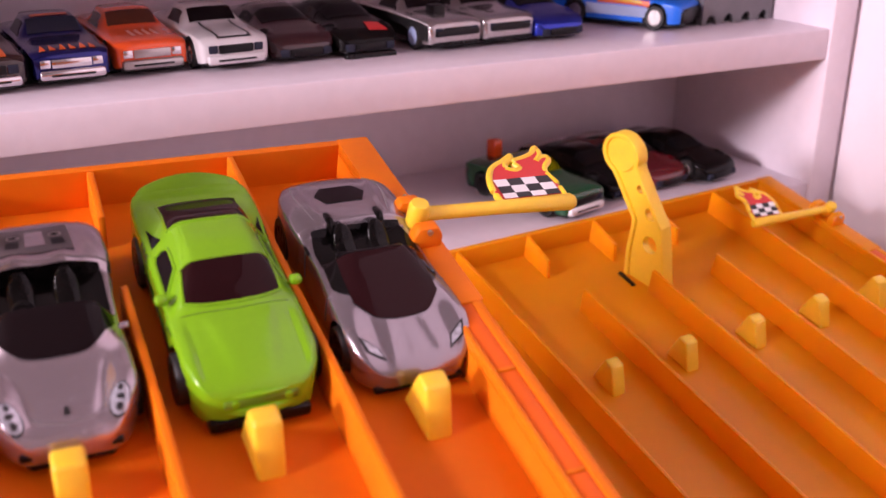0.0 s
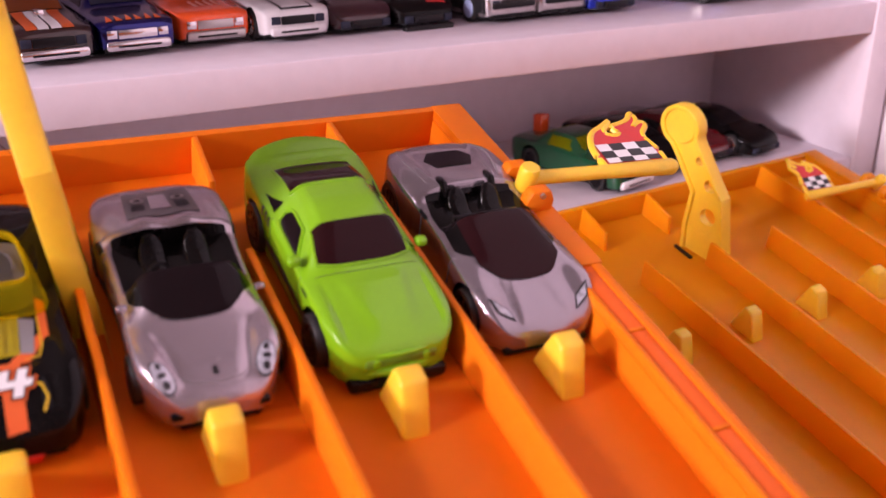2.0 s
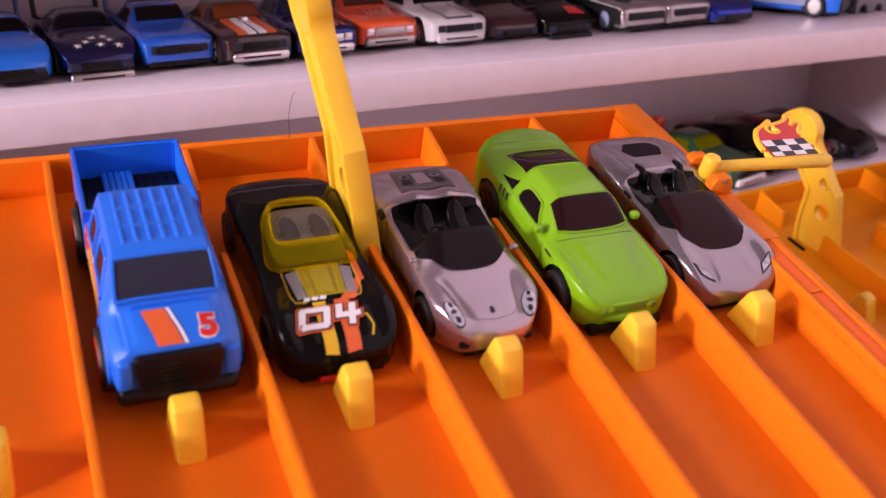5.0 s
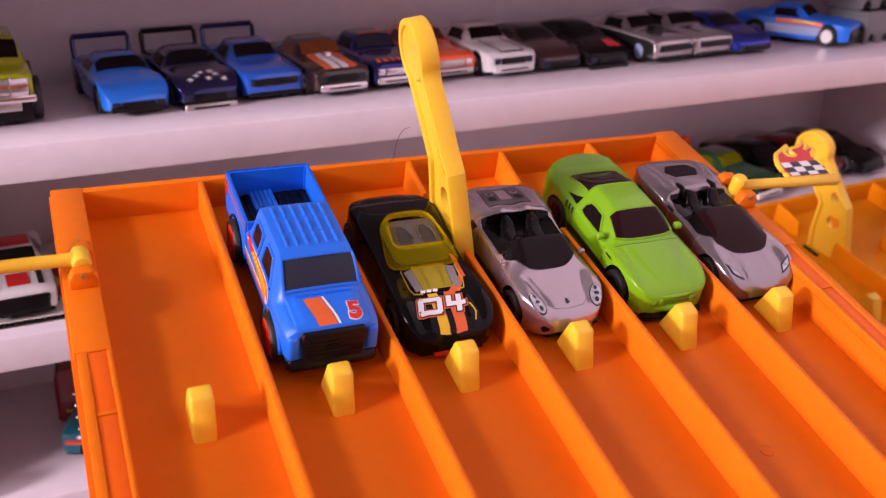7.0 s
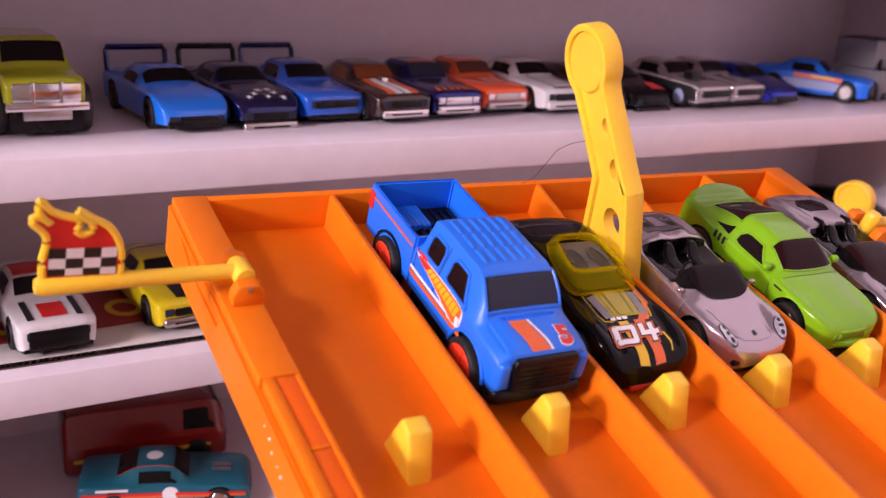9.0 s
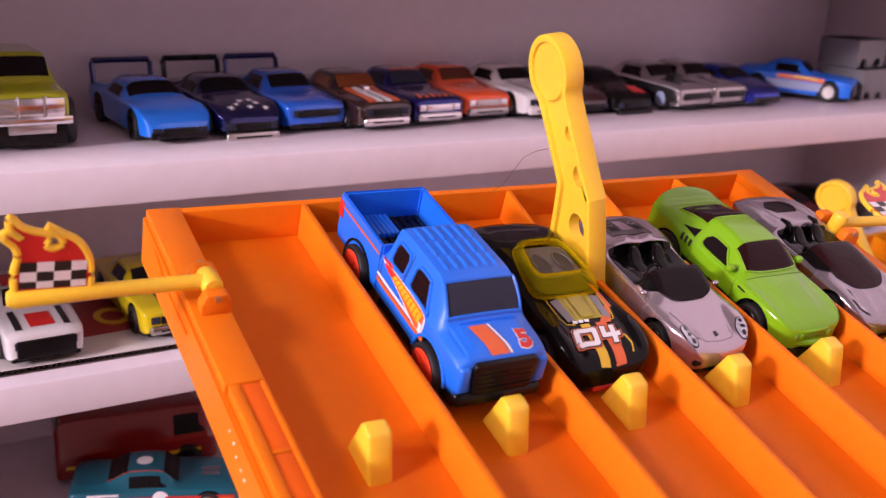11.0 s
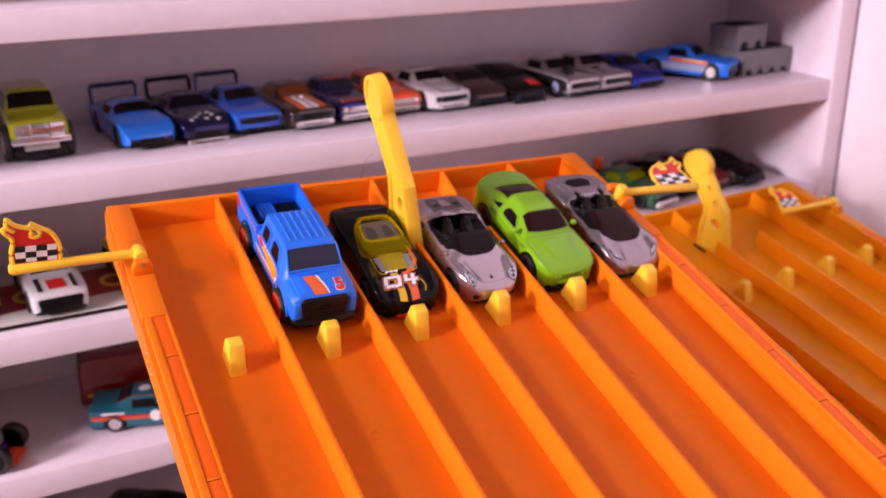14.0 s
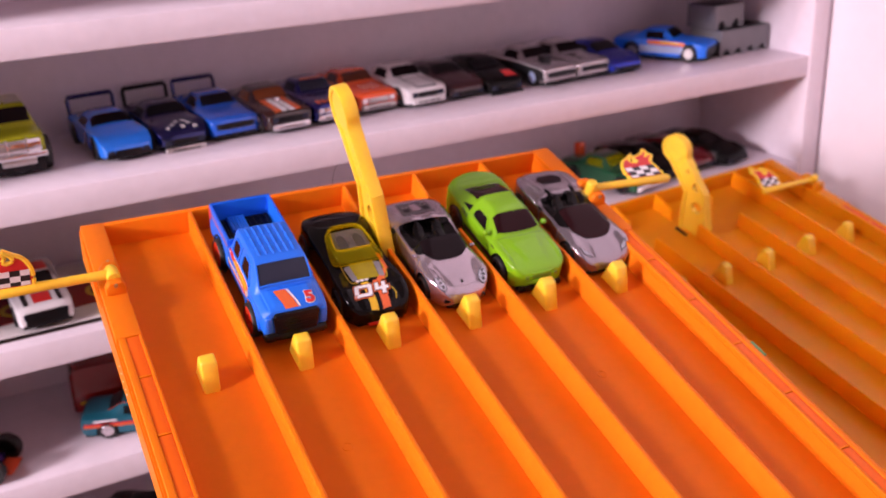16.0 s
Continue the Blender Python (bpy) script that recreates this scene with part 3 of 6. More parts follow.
        bmesh.ops.recalc_face_normals(b, faces=b.faces[:])
        return b

    def patch(self, y0, y1, v0, v1, off=0.18, ny=14, nv=12, shape=None):
        """A pane or stripe that lies on the body: y0..y1 along it, v0..v1 across. shape(s, w) may bend the ends."""
        b = bmesh.new()
        rows = []
        for i in range(ny + 1):
            row = []
            for j in range(nv + 1):
                s, w = i / ny, j / nv
                y, v = y0 + (y1 - y0) * s, v0 + (v1 - v0) * w
                if shape:
                    y, v = shape(y, v)
                row.append(b.verts.new(self.point(min(max(y, 0.02), self.length - 0.02), v, off(s, w) if callable(off) else off)))
            rows.append(row)
        for p, q in zip(rows, rows[1:]):
            for j in range(nv):
                b.faces.new((p[j], p[j + 1], q[j + 1], q[j]))
        bmesh.ops.recalc_face_normals(b, faces=b.faces[:])
        return b

    def decal(self, corners, off=0.2, n=8, m=8):
        """A four-cornered print seen from above, laid on the body."""
        b = bmesh.new()
        a, c, d, e = [np.array(p, float) for p in corners]
        rows = []
        for i in range(n + 1):
            row = []
            for j in range(m + 1):
                s, w = i / n, j / m
                x, y = (1 - s) * ((1 - w) * a + w * c) + s * ((1 - w) * e + w * d)
                row.append(b.verts.new((x * 0.001, y * 0.001, (self.height(x, y) + off) * 0.001)))
            rows.append(row)
        for p, q in zip(rows, rows[1:]):
            for j in range(m):
                b.faces.new((p[j], p[j + 1], q[j + 1], q[j]))
        return b

    def disc(self, cx, cy, rx, ry, turn=0.0, off=0.25, n=20):
        """A small oval laid on the body."""
        b = bmesh.new()
        c, s_ = math.cos(radians(turn)), math.sin(radians(turn))
        rings = []
        for k in (1.0, 0.55):
            ring = []
            for a in np.linspace(0, 2 * math.pi, n, endpoint=False):
                u, v = rx * k * math.cos(a), ry * k * math.sin(a)
                x, y = cx + u * c - v * s_, cy + u * s_ + v * c
                ring.append(b.verts.new((x * 0.001, y * 0.001, (self.height(x, y) + off + 0.1 * (1 - k)) * 0.001)))
            rings.append(ring)
        for i in range(n):
            b.faces.new((rings[0][i], rings[0][(i + 1) % n], rings[1][(i + 1) % n], rings[1][i]))
        b.faces.new(rings[1])
        return b

    def lettering(self, text, size, x, y, turn=180.0, off=0.3, sx=1.0, slant=0.0, bold=0.0):
        b = letters(text, size, bold)
        bmesh.ops.transform(b, matrix=pose(0, 0, 0, 0, 0, turn) @ Matrix(((sx, slant, 0, 0), (0, 1, 0, 0), (0, 0, 1, 0), (0, 0, 0, 1))), verts=b.verts[:])
        for v in b.verts:
            px, py = x + v.co.x, y + v.co.y
            v.co = Vector((px, py, self.height(px, py) + off)) * 0.001
        return b


def stroke_digit(sh, digit, x, y, grow=0.0, off=0.4, slant=0.25):
    """A square-stroked 0 or 4, laid on the body."""
    g, b = grow, bmesh.new()
    w, h, t = 7.2, 6.4, 1.6
    if digit == "0":
        bars = [(-w - 0.4, -w - 0.4 + t, -h / 2 + 0.5, h / 2 - 0.5), (-0.4 - t, -0.4, -h / 2 + 0.5, h / 2 - 0.5), (-w, -0.8, -h / 2, -h / 2 + t), (-w, -0.8, h / 2 - t, h / 2)]
    else:
        bars = [(0.8, 0.8 + t, -1.0 + t, h / 2), (0.8, 6.6, -1.0, -1.0 + t), (5.4 - t, 5.4, -1.0 + t, h / 2), (5.4 - t, 5.4, -h / 2, -1.0)]
    for x0, x1, y0, y1 in bars:
        n, k = 5, 5
        rows = []
        for i in range(n + 1):
            row = []
            for j in range(k + 1):
                px, py = x0 - g + (x1 - x0 + 2 * g) * j / k, y0 - g + (y1 - y0 + 2 * g) * i / n
                px, py = x + px * 1.08 + slant * py, y + py
                row.append(b.verts.new((px * 0.001, py * 0.001, (sh.height(px, py) + off) * 0.001)))
            rows.append(row)
        for p, q in zip(rows, rows[1:]):
            for j in range(k):
                b.faces.new((p[j], p[j + 1], q[j + 1], q[j]))
    return b


def seam(car, sh, pts, mat, r=0.00016, name="seam"):
    """A thin shut line along the body, through (along, across) points."""
    fine = []
    for (ya, va), (yb, vb) in zip(pts, pts[1:]):
        fine += [(ya + (yb - ya) * k / 5, va + (vb - va) * k / 5) for k in range(5)]
    fine.append(pts[-1])
    return part(name, tube([sh.point(y, v, 0.02) for y, v in fine], r, 5), mat, car)


def pane_rim(car, sh, y0, y1, v0, v1, mat, shape=None, r=0.0004, off=0.15, name="window_frame", n=9):
    """A raised moulding round a pane that was laid on the body with the same limits."""
    edge = [(y0 + (y1 - y0) * k / n, v0) for k in range(n)] + [(y1, v0 + (v1 - v0) * k / n) for k in range(n)]
    edge += [(y1 + (y0 - y1) * k / n, v1) for k in range(n)] + [(y0, v1 + (v0 - v1) * k / n) for k in range(n)]
    pts = [sh.point(*(shape(y, v) if shape else (y, v)), off) for y, v in edge]
    run = [pts[0]]
    for p in pts[1:]:
        if (p - run[-1]).length > 0.00012:
            run.append(p)
    return part(name, tube(run + [run[0]], r, 6), mat, car)


WHEELS = {}


def wheel_meshes(r, w, rim_mat, spokes=5):
    key = (r, w, rim_mat.name, spokes)
    if key not in WHEELS:
        big = 0.80 if rim_mat.name == "red_rim" else 0.70
        tyre = lathe([(r * big, -w / 2), (r * 0.93, -w / 2), (r, -w / 2 + r * 0.09), (r, w / 2 - r * 0.09), (r * 0.93, w / 2), (r * big, w / 2), (r * big, -w / 2)], "x", 28)
        rim = lathe([(r * big * 1.01, -w / 2 + 0.0002), (r * big * 0.91, -w / 2 - 0.0001), (r * big * 0.86, -w / 2 + 0.0009), (0.0001, -w / 2 + 0.0010)], "x", 24)
        for k in range(spokes):
            a = 2 * math.pi * k / spokes
            merge(rim, box(-w / 2 - 0.00005, -w / 2 + 0.0011, -r * 0.09, r * 0.09, 0, r * big * 0.9), Matrix.Rotation(a, 4, "X"))
        merge(rim, lathe([(0.0001, -w / 2 - 0.0002), (r * 0.13, -w / 2 - 0.0001), (r * 0.15, -w / 2 + 0.001)], "x", 12))
        WHEELS[key] = (mesh_of("tyre", tyre, TYRE), mesh_of("rim", rim, rim_mat))
    return WHEELS[key]


def add_wheels(car, axles, track_half, r, w, rim_mat, spokes=5, rear=None):
    for n, y in enumerate(axles):
        rr = rear if rear and n else r
        tyre, rim = wheel_meshes(rr, w, rim_mat, spokes)
        for s in (-1, 1):
            wheel = new("wheel")
            wheel.empty_display_size = 0.003
            wheel.parent = car
            wheel.matrix_basis = pose(s * (track_half - w / 2), y, rr, 0, 0, 0 if s < 0 else 180)
            for nm, me in (("tyre", tyre), ("rim", rim)):
                ob = new(nm, me)
                ob.parent = wheel


def chassis(car, shell, z0, z1, mat=BLACK, inset=1.2, y0=1.0, y1=1.0):
    """The dark base that fills the body from inside."""
    b = bmesh.new()
    tops = lambda y: min(shell.section(y)[0][1], shell.section(y)[3][1]) - 1.4
    ys = np.linspace(y0, shell.length - y1, 18)
    rows = []
    for y in ys:
        hw = float(smooth_table(shell.rows[:, 0], shell.rows[:, 1], y)) - inset
        rows.append([b.verts.new((x * 0.001, y * 0.001, z * 0.001)) for x, z in ((-hw, z0), (hw, z0), (hw, min(z1, tops(y))), (-hw, min(z1, tops(y))))])
    for p, q in zip(rows, rows[1:]):
        for i in range(4):
            b.faces.new((p[i], p[(i + 1) % 4], q[(i + 1) % 4], q[i]))
    b.faces.new(rows[0])
    b.faces.new(rows[-1][::-1])
    return part("chassis", b, mat, car)


def mirrored(fn):
    for s in (-1, 1):
        fn(s)


NAVYLINE = plain_material("dark_blue_line", (0.005, 0.03, 0.20), 0.5)
LENS = plain_material("clear_lens", (0.50, 0.50, 0.56), 0.10, 0.4, 0.6, 0.5, 700.0)
REDRIM = plain_material("red_rim", (0.80, 0.055, 0.02), 0.25, 0, 0.4, 0.06, 200.0)
CABINYELLOW = plain_material("yellow_clear_panel", (0.42, 0.34, 0.015), 0.15, 0, 0.2, 0.12, 300.0)
GREENLINE = plain_material("dark_green_line", (0.11, 0.22, 0.01), 0.5)
GREYLINE = plain_material("dark_grey_line", (0.17, 0.15, 0.155), 0.5)
DECKGREY = plain_material("dark_grey_deck", (0.10, 0.085, 0.09), 0.35)


def bucket_seat(x, y, z):
    """A rounded seat whose back runs up into its headrest (mm)."""
    b = bmesh.new()
    rings = []
    for dy, dz, w, h in ((-5.0, 0.2, 2.6, 0.9), (-3.4, 0.9, 3.2, 1.2), (0.0, 1.2, 3.4, 1.3), (2.0, 2.0, 3.4, 1.6), (3.6, 3.6, 3.2, 1.8), (5.0, 4.8, 2.4, 1.9), (6.4, 5.2, 1.9, 1.6), (7.4, 4.6, 1.2, 1.0)):
        w, h, dy, dz = w * 0.86, h * 0.8, dy * 0.8, dz * 0.8
        rings.append([b.verts.new(((x + w * math.copysign(abs(math.cos(a)) ** 0.7, math.cos(a))) * 0.001, (y + dy) * 0.001, (z + dz + h * math.sin(a)) * 0.001)) for a in np.linspace(0, 2 * math.pi, 16, endpoint=False)])
    for p, q in zip(rings, rings[1:]):
        for k in range(16):
            b.faces.new((p[k], p[(k + 1) % 16], q[(k + 1) % 16], q[k]))
    b.faces.new(rings[0])
    b.faces.new(rings[-1])
    bmesh.ops.recalc_face_normals(b, faces=b.faces[:])
    return b


def roadster(m):
    """Silver mid-engined roadster."""
    def relief(y, x):
        z = swell(y, x, 8.5, 11.2, 7.5, 2.6, 0.9) + swell(y, x, 57, 12.0, 9, 3.0, 0.9) - swell(y, x, 62, 0, 7, 6, 0.5)
        z = z - ridge(y, x, 4.0, 6.4, 17.5, 9.8, 1.1, 0.45) - ridge(y, x, 3.0, 4.0, 4.2, 6.6, 0.6, 0.2)
        return z + swell(y, x, 49.5, 4.8, 3.2, 2.6, 0.9)

    sh = Shell([(0, 6.0, 4.0, 6.3, 6.8, 4.0, 7.2), (0.5, 7.9, 3.4, 7.4, 8.0, 5.2, 8.4), (1.6, 9.8, 2.8, 9.0, 9.3, 6.4, 9.6), (3.6, 11.6, 2.4, 10.7, 10.5, 7.2, 10.7), (6.4, 13.2, 2.2, 12.0, 11.3, 8.2, 11.5), (10, 14.7, 2.2, 12.9, 12.0, 8.4, 12.1), (14, 15.0, 2.2, 13.3, 12.8, 8.6, 12.9), (18.5, 14.9, 2.2, 13.3, 13.8, 9.2, 14.1),
                (24, 14.5, 2.2, 13.4, 16.6, 9.6, 17.3), (29.4, 14.3, 2.2, 13.6, 18.6, 9.6, 19.5), (30.8, 14.3, 2.2, 13.7, 14.1, 10.0, 13.4), (45.6, 14.9, 2.2, 14.8, 14.3, 9.8, 13.4), (47.2, 15.2, 2.2, 15.4, 17.4, 10.0, 18.0),
                (53, 15.7, 2.2, 16.0, 17.2, 9.4, 17.9), (60, 15.3, 2.2, 16.0, 16.7, 9.0, 17.3), (65, 13.7, 2.6, 15.2, 15.8, 8.0, 16.2), (68.2, 11.4, 3.2, 13.9, 14.5, 6.8, 14.9), (70.0, 8.2, 4.0, 12.5, 12.9, 5.0, 13.2), (70.8, 5.0, 4.6, 11.4, 11.8, 3.2, 12.0)], relief=relief)
    car = thing("toy_car", m, "silver open-top toy sports car with black cockpit behind a peg", "toy car", "cars at the start")
    ax = (14.2, 57.0)
    part("body", sh.mesh([(y, 5.4) for y in ax], 6.6, 120, 38), SILVER, car)
    chassis(car, sh, 1.6, 9.0)
    add_wheels(car, [a * 0.001 for a in ax], 0.0154, 0.0052, 0.0046, BLACK, 10, 0.0058)
    screen = lambda y, v: (y + 3.8 * (abs(v) / 0.27) ** 2.4 * (30.0 - y) / 11.2, v)
    part("windscreen", sh.patch(18.8, 30.0, -0.27, 0.27, 0.55, 16, 16, screen), DARKGLASS, car, "dark tinted windscreen")
    part("cockpit", sh.patch(21.5, 46.8, -0.40, 0.40, 0.25, 24, 16, lambda y, v: (y + 5.0 * (abs(v) / 0.40) ** 3 * max(0, 34 - y) / 12.5, v * (1 - 0.1 * max(0, y - 44) / 3))), BLACKPAINT, car, "glossy black cockpit tub")
    for x in (-4.8, 4.8):
        part("seat", bucket_seat(x, 40.0, 12.6), BLACKPAINT, car, "glossy black bucket seat")
    part("steering_wheel", tube([(-0.0048 + 0.0020 * math.cos(a), 0.0335, 0.0164 + 0.0020 * math.sin(a)) for a in np.linspace(0, 6.28, 15)], 0.0004, 6), BLACK, car)
    part("dashboard", box(-0.009, 0.009, 0.0306, 0.0330, 0.012, 0.0164, 0.0006), BLACK, car)
    part("engine_cover", sh.decal([(-8.2, 51.2), (8.2, 51.2), (7.4, 63.8), (-7.4, 63.8)], 0.2, 10, 10), DECKGREY, car, "dark engine cover in the silver deck")
    spine = [(-2.3, 54.2), (2.3, 54.2), (1.9, 61.4), (-1.9, 61.4)]
    part("cover_spine", sh.decal(spine, 0.42, 6, 6), SILVER, car, "pale raised spine")
    for s in (-1, 1):
        part("vent_mesh", sh.decal([(s * 3.6, 53.8), (s * 6.6, 54.2), (s * 6.2, 57.0), (s * 3.4, 57.0)], 0.36), BLACK, car)
        part("exhaust", sh.disc(s * 4.6, 58.9, 1.5, 1.1, 0, 0.4), STEEL, car)
        part("exhaust_bore", sh.disc(s * 4.6, 58.9, 0.9, 0.6, 0, 0.55), BLACK, car)
        part("headlight", sh.disc(s * 10.3, 5.8, 2.1, 3.7, s * -20, 0.14), BLACKPRINT, car, "oval headlight with bright lens")
        part("lens", sh.disc(s * 10.3, 5.8, 1.8, 3.35, s * -20, 0.22), LENS, car)
        for lx, ly, rx, ry in ((9.9, 4.0, 0.7, 0.8), (10.5, 5.9, 0.9, 0.55), (10.8, 7.8, 0.55, 0.75)):
            part("lamp", sh.disc(s * lx, ly, rx, ry, s * -20, 0.34, 10), BLACKPRINT, car)
        part("side_mirror", box((s * 14.4 - 1.2) * 0.001, (s * 14.4 + 1.2) * 0.001, 0.0240, 0.0256, 0.0142, 0.0157, 0.0006, 3), SILVER, car)
        part("chin_intake", box((s * 7.4 - 2.6) * 0.001, (s * 7.4 + 2.6) * 0.001, 0.0004, 0.0034, 0.0044, 0.0062, 0.0006), BLACK, car, "black lower air intake")
        part("sill", sh.patch(21, 50, s * 0.93, s * 0.985, 0.15, 10, 2), BLACKPRINT, car)
        part("side_intake", sh.patch(45.4, 48.4, s * 0.50, s * 0.72, 0.12, 4, 5, lambda y, v: (y + 5 * (abs(v) - 0.5), v)), BLACKPRINT, car)
        seam(car, sh, [(22.0, s * 0.46), (22.5, s * 0.92)], GREYLINE)
        seam(car, sh, [(44.0, s * 0.46), (43.0, s * 0.92)], GREYLINE)
        seam(car, sh, [(48.2, s * 0.10), (48.6, s * 0.40), (47.6, s * 0.56)], GREYLINE)
    part("bonnet_badge", sh.decal([(-0.6, 4.9), (0.6, 4.9), (0.4, 6.6), (-0.4, 6.6)], 0.26, 3, 3), BLACKPRINT, car)
    part("bonnet_seam", tube([(x * 0.001, y * 0.001, (sh.height(x, y) + 0.02) * 0.001) for x, y in ((-8.4, 11), (-7.2, 6), (-5.0, 3.8), (0, 3.1), (5.0, 3.8), (7.2, 6), (8.4, 11))], 0.00013, 5), GREYLINE, car)
    return car


def coupe(m):
    """Lime green fastback muscle coupe."""
    def relief(y, x):
        z = plateau(y, x, 2.5, 4.6, 21.6, 8.0, 0.30, 0.42) + swell(y, x, 57, 13.2, 10, 2.6, 0.9) + swell(y, x, 10, 12.8, 8, 2.2, 0.5)
        z = z - ridge(y, x, 3.5, 11.0, 21.0, 11.4, 0.7, 0.30) - ridge(y, x, 63.0, 0.0, 67.4, 0.0, 9.0, 0.5)
        return z

    sh = Shell([(0, 6.4, 4.4, 8.4, 9.0, 5.0, 9.3), (0.4, 8.8, 3.8, 9.6, 10.0, 6.6, 10.4), (1.2, 10.8, 3.2, 11.0, 11.2, 7.8, 11.6), (2.8, 12.4, 2.8, 12.2, 12.2, 8.6, 12.7), (6, 13.9, 2.6, 13.2, 13.2, 9.6, 13.8), (11, 15.0, 2.6, 14.0, 14.1, 9.8, 14.8), (18, 15.1, 2.6, 14.7, 15.0, 10.0, 15.8), (22.2, 15.1, 2.6, 15.0, 15.8, 10.2, 16.6),
                (27.5, 14.9, 2.6, 15.2, 19.7, 9.8, 20.4), (32.6, 14.8, 2.6, 15.4, 22.4, 8.9, 23.1), (40, 14.8, 2.6, 15.6, 23.1, 8.7, 23.9), (49, 15.0, 2.6, 16.0, 22.5, 8.6, 23.2), (55, 15.4, 2.6, 16.6, 20.8, 8.8, 21.5), (61.5, 15.5, 2.6, 17.2, 18.7, 9.4, 19.2),
                (66, 15.3, 3.0, 17.4, 18.0, 10.0, 18.5), (69.6, 14.6, 3.6, 17.5, 18.5, 11.0, 19.0), (71.4, 13.2, 4.6, 16.8, 18.0, 10.4, 18.5), (72.6, 11.0, 5.4, 15.4, 16.6, 8.6, 17.0)], relief=relief)
    car = thing("toy_car", m, "glossy lime green toy muscle coupe with smoked windows", "toy car", "cars at the start")
    ax = (13.6, 57.0)
    part("body", sh.mesh([(y, 6.0) for y in ax], 7.4, 126, 42), GREEN, car)
    chassis(car, sh, 1.6, 11.0)
    add_wheels(car, [a * 0.001 for a in ax], 0.0160, 0.0059, 0.0050, BLACK, 10, 0.0064)
    screen = lambda y, v: (y + 1.6 * (abs(v) / 0.29) ** 2 * (32.6 - y) / 9.4, v)
    hatch = lambda y, v: (y - 0.8 * (abs(v) / 0.29) ** 2 * (y - 47.6) / 14.8, v * (1.0 - 0.10 * (y - 47.6) / 14.8))
    part("windscreen", sh.patch(23.2, 32.6, -0.29, 0.29, 0.2, 12, 16, screen), WINEGLASS, car, "smoked windscreen")
    part("rear_window", sh.patch(47.6, 62.4, -0.29, 0.29, 0.30, 14, 14, hatch), WINEGLASS, car, "smoked rear window")
    pane_rim(car, sh, 47.6, 62.4, -0.29, 0.29, GREEN, hatch, 0.0004, 0.05, "screen_seal")
    pane_rim(car, sh, 23.2, 32.6, -0.29, 0.29, GREEN, screen, 0.0004, 0.05, "screen_seal")
    for s in (-1, 1):
        pane = lambda y, v: (max(y, 28.4 + 6.4 * (0.475 - abs(v)) / 0.155), math.copysign(0.405 + (abs(v) - 0.405) * (1 - 0.55 * max(0, (y - 41.5) / 3.0) ** 2), v))
        part("side_window", sh.patch(28.4, 44.5, s * 0.320, s * 0.475, 0.12, 16, 8, pane), DARKGLASS, car, "dark door window")
        pane_rim(car, sh, 28.4, 44.5, s * 0.320, s * 0.475, GREEN, pane, 0.00045, 0.08)
        part("quarter_window", sh.patch(47.6, 54.0, s * 0.345, s * 0.450, 0.14, 6, 4, lambda y, v: (y, math.copysign(0.435 + (abs(v) - 0.435) * (54.6 - y) / 7.0, v))), DARKGLASS, car)
        part("door_mirror", box((s * 15.4 - 1.5) * 0.001, (s * 15.4 + 1.5) * 0.001, 0.0262, 0.0288, 0.0160, 0.0184, 0.0010, 4), GREEN, car)
        part("headlight", sh.patch(1.2, 4.6, s * 0.47, s * 0.60, 0.16, 6, 5, lambda y, v: (y + 10 * (abs(v) - 0.5), v)), GREEN, car, "narrow moulded headlight")
        for k in range(3):
            part("side_stripe", sh.patch(47.0 + 2.0 * k, 48.1 + 2.0 * k, s * 0.56, s * 0.74, 0.18, 2, 5), BLACKPRINT, car)
        part("sill_stripe", sh.patch(20, 49, s * 0.86, s * 0.92, 0.18, 10, 2), BLACKPRINT, car)
        part("side_badge", sh.patch(19.0, 22.4, s * 0.60, s * 0.655, 0.2, 4, 2), BLACKPRINT, car)
    seam(car, sh, [(22.4, -0.34), (21.6, 0.0), (22.4, 0.34)], GREENLINE)
    for s in (-1, 1):
        seam(car, sh, [(24.6, s * 0.50), (24.2, s * 0.92)], GREENLINE)
        seam(car, sh, [(46.6, s * 0.50), (46.0, s * 0.92)], GREENLINE)
        part("fog_lamp", lathe([(0.0001, -0.0008), (0.0009, -0.0007), (0.0011, 0.0004)], "y", 14), GREEN, car, at=pose(s * 0.0058, 0.0003, 0.0084))
    # body-green slot; the darker green stands in for shade in its recess
    part("grille", box(-0.0082, 0.0082, -0.0003, 0.0030, 0.0072, 0.0094, 0.0006), GREENLINE, car, "green grille slot with its recess shade painted dark")
    part("hood_lip", tube([(x * 0.001, (0.1 + 0.020 * x * x) * 0.001, (10.0 - 0.006 * x * x) * 0.001) for x in np.linspace(-9, 9, 15)], 0.00062, 8), GREEN, car)
    part("chin", tube([(x * 0.001, (-0.2 + 0.026 * x * x) * 0.001, 0.0056) for x in np.linspace(-10.6, 10.6, 15)], 0.00115, 8), GREEN, car)
    wing = bmesh.new()
    rows = []
    for x in np.linspace(-13.2, 13.2, 23):
        back, low = 0.018 * x * x, 0.010 * x * x + 0.9 * max(0.0, (abs(x) - 11.0) / 2.2) ** 2
        rows.append([wing.verts.new((x * 0.001, (y - back) * 0.001, (z - low) * 0.001)) for y, z in ((67.2, 18.3), (70.2, 19.4), (72.9, 20.7), (73.5, 20.6), (73.4, 19.9), (72.4, 18.4), (68.0, 17.4))])
    for p, q in zip(rows, rows[1:]):
        for k in range(7):
            wing.faces.new((p[k], p[(k + 1) % 7], q[(k + 1) % 7], q[k]))
    wing.faces.new(rows[0])
    wing.faces.new(rows[-1][::-1])
    bmesh.ops.recalc_face_normals(wing, faces=wing.faces[:])
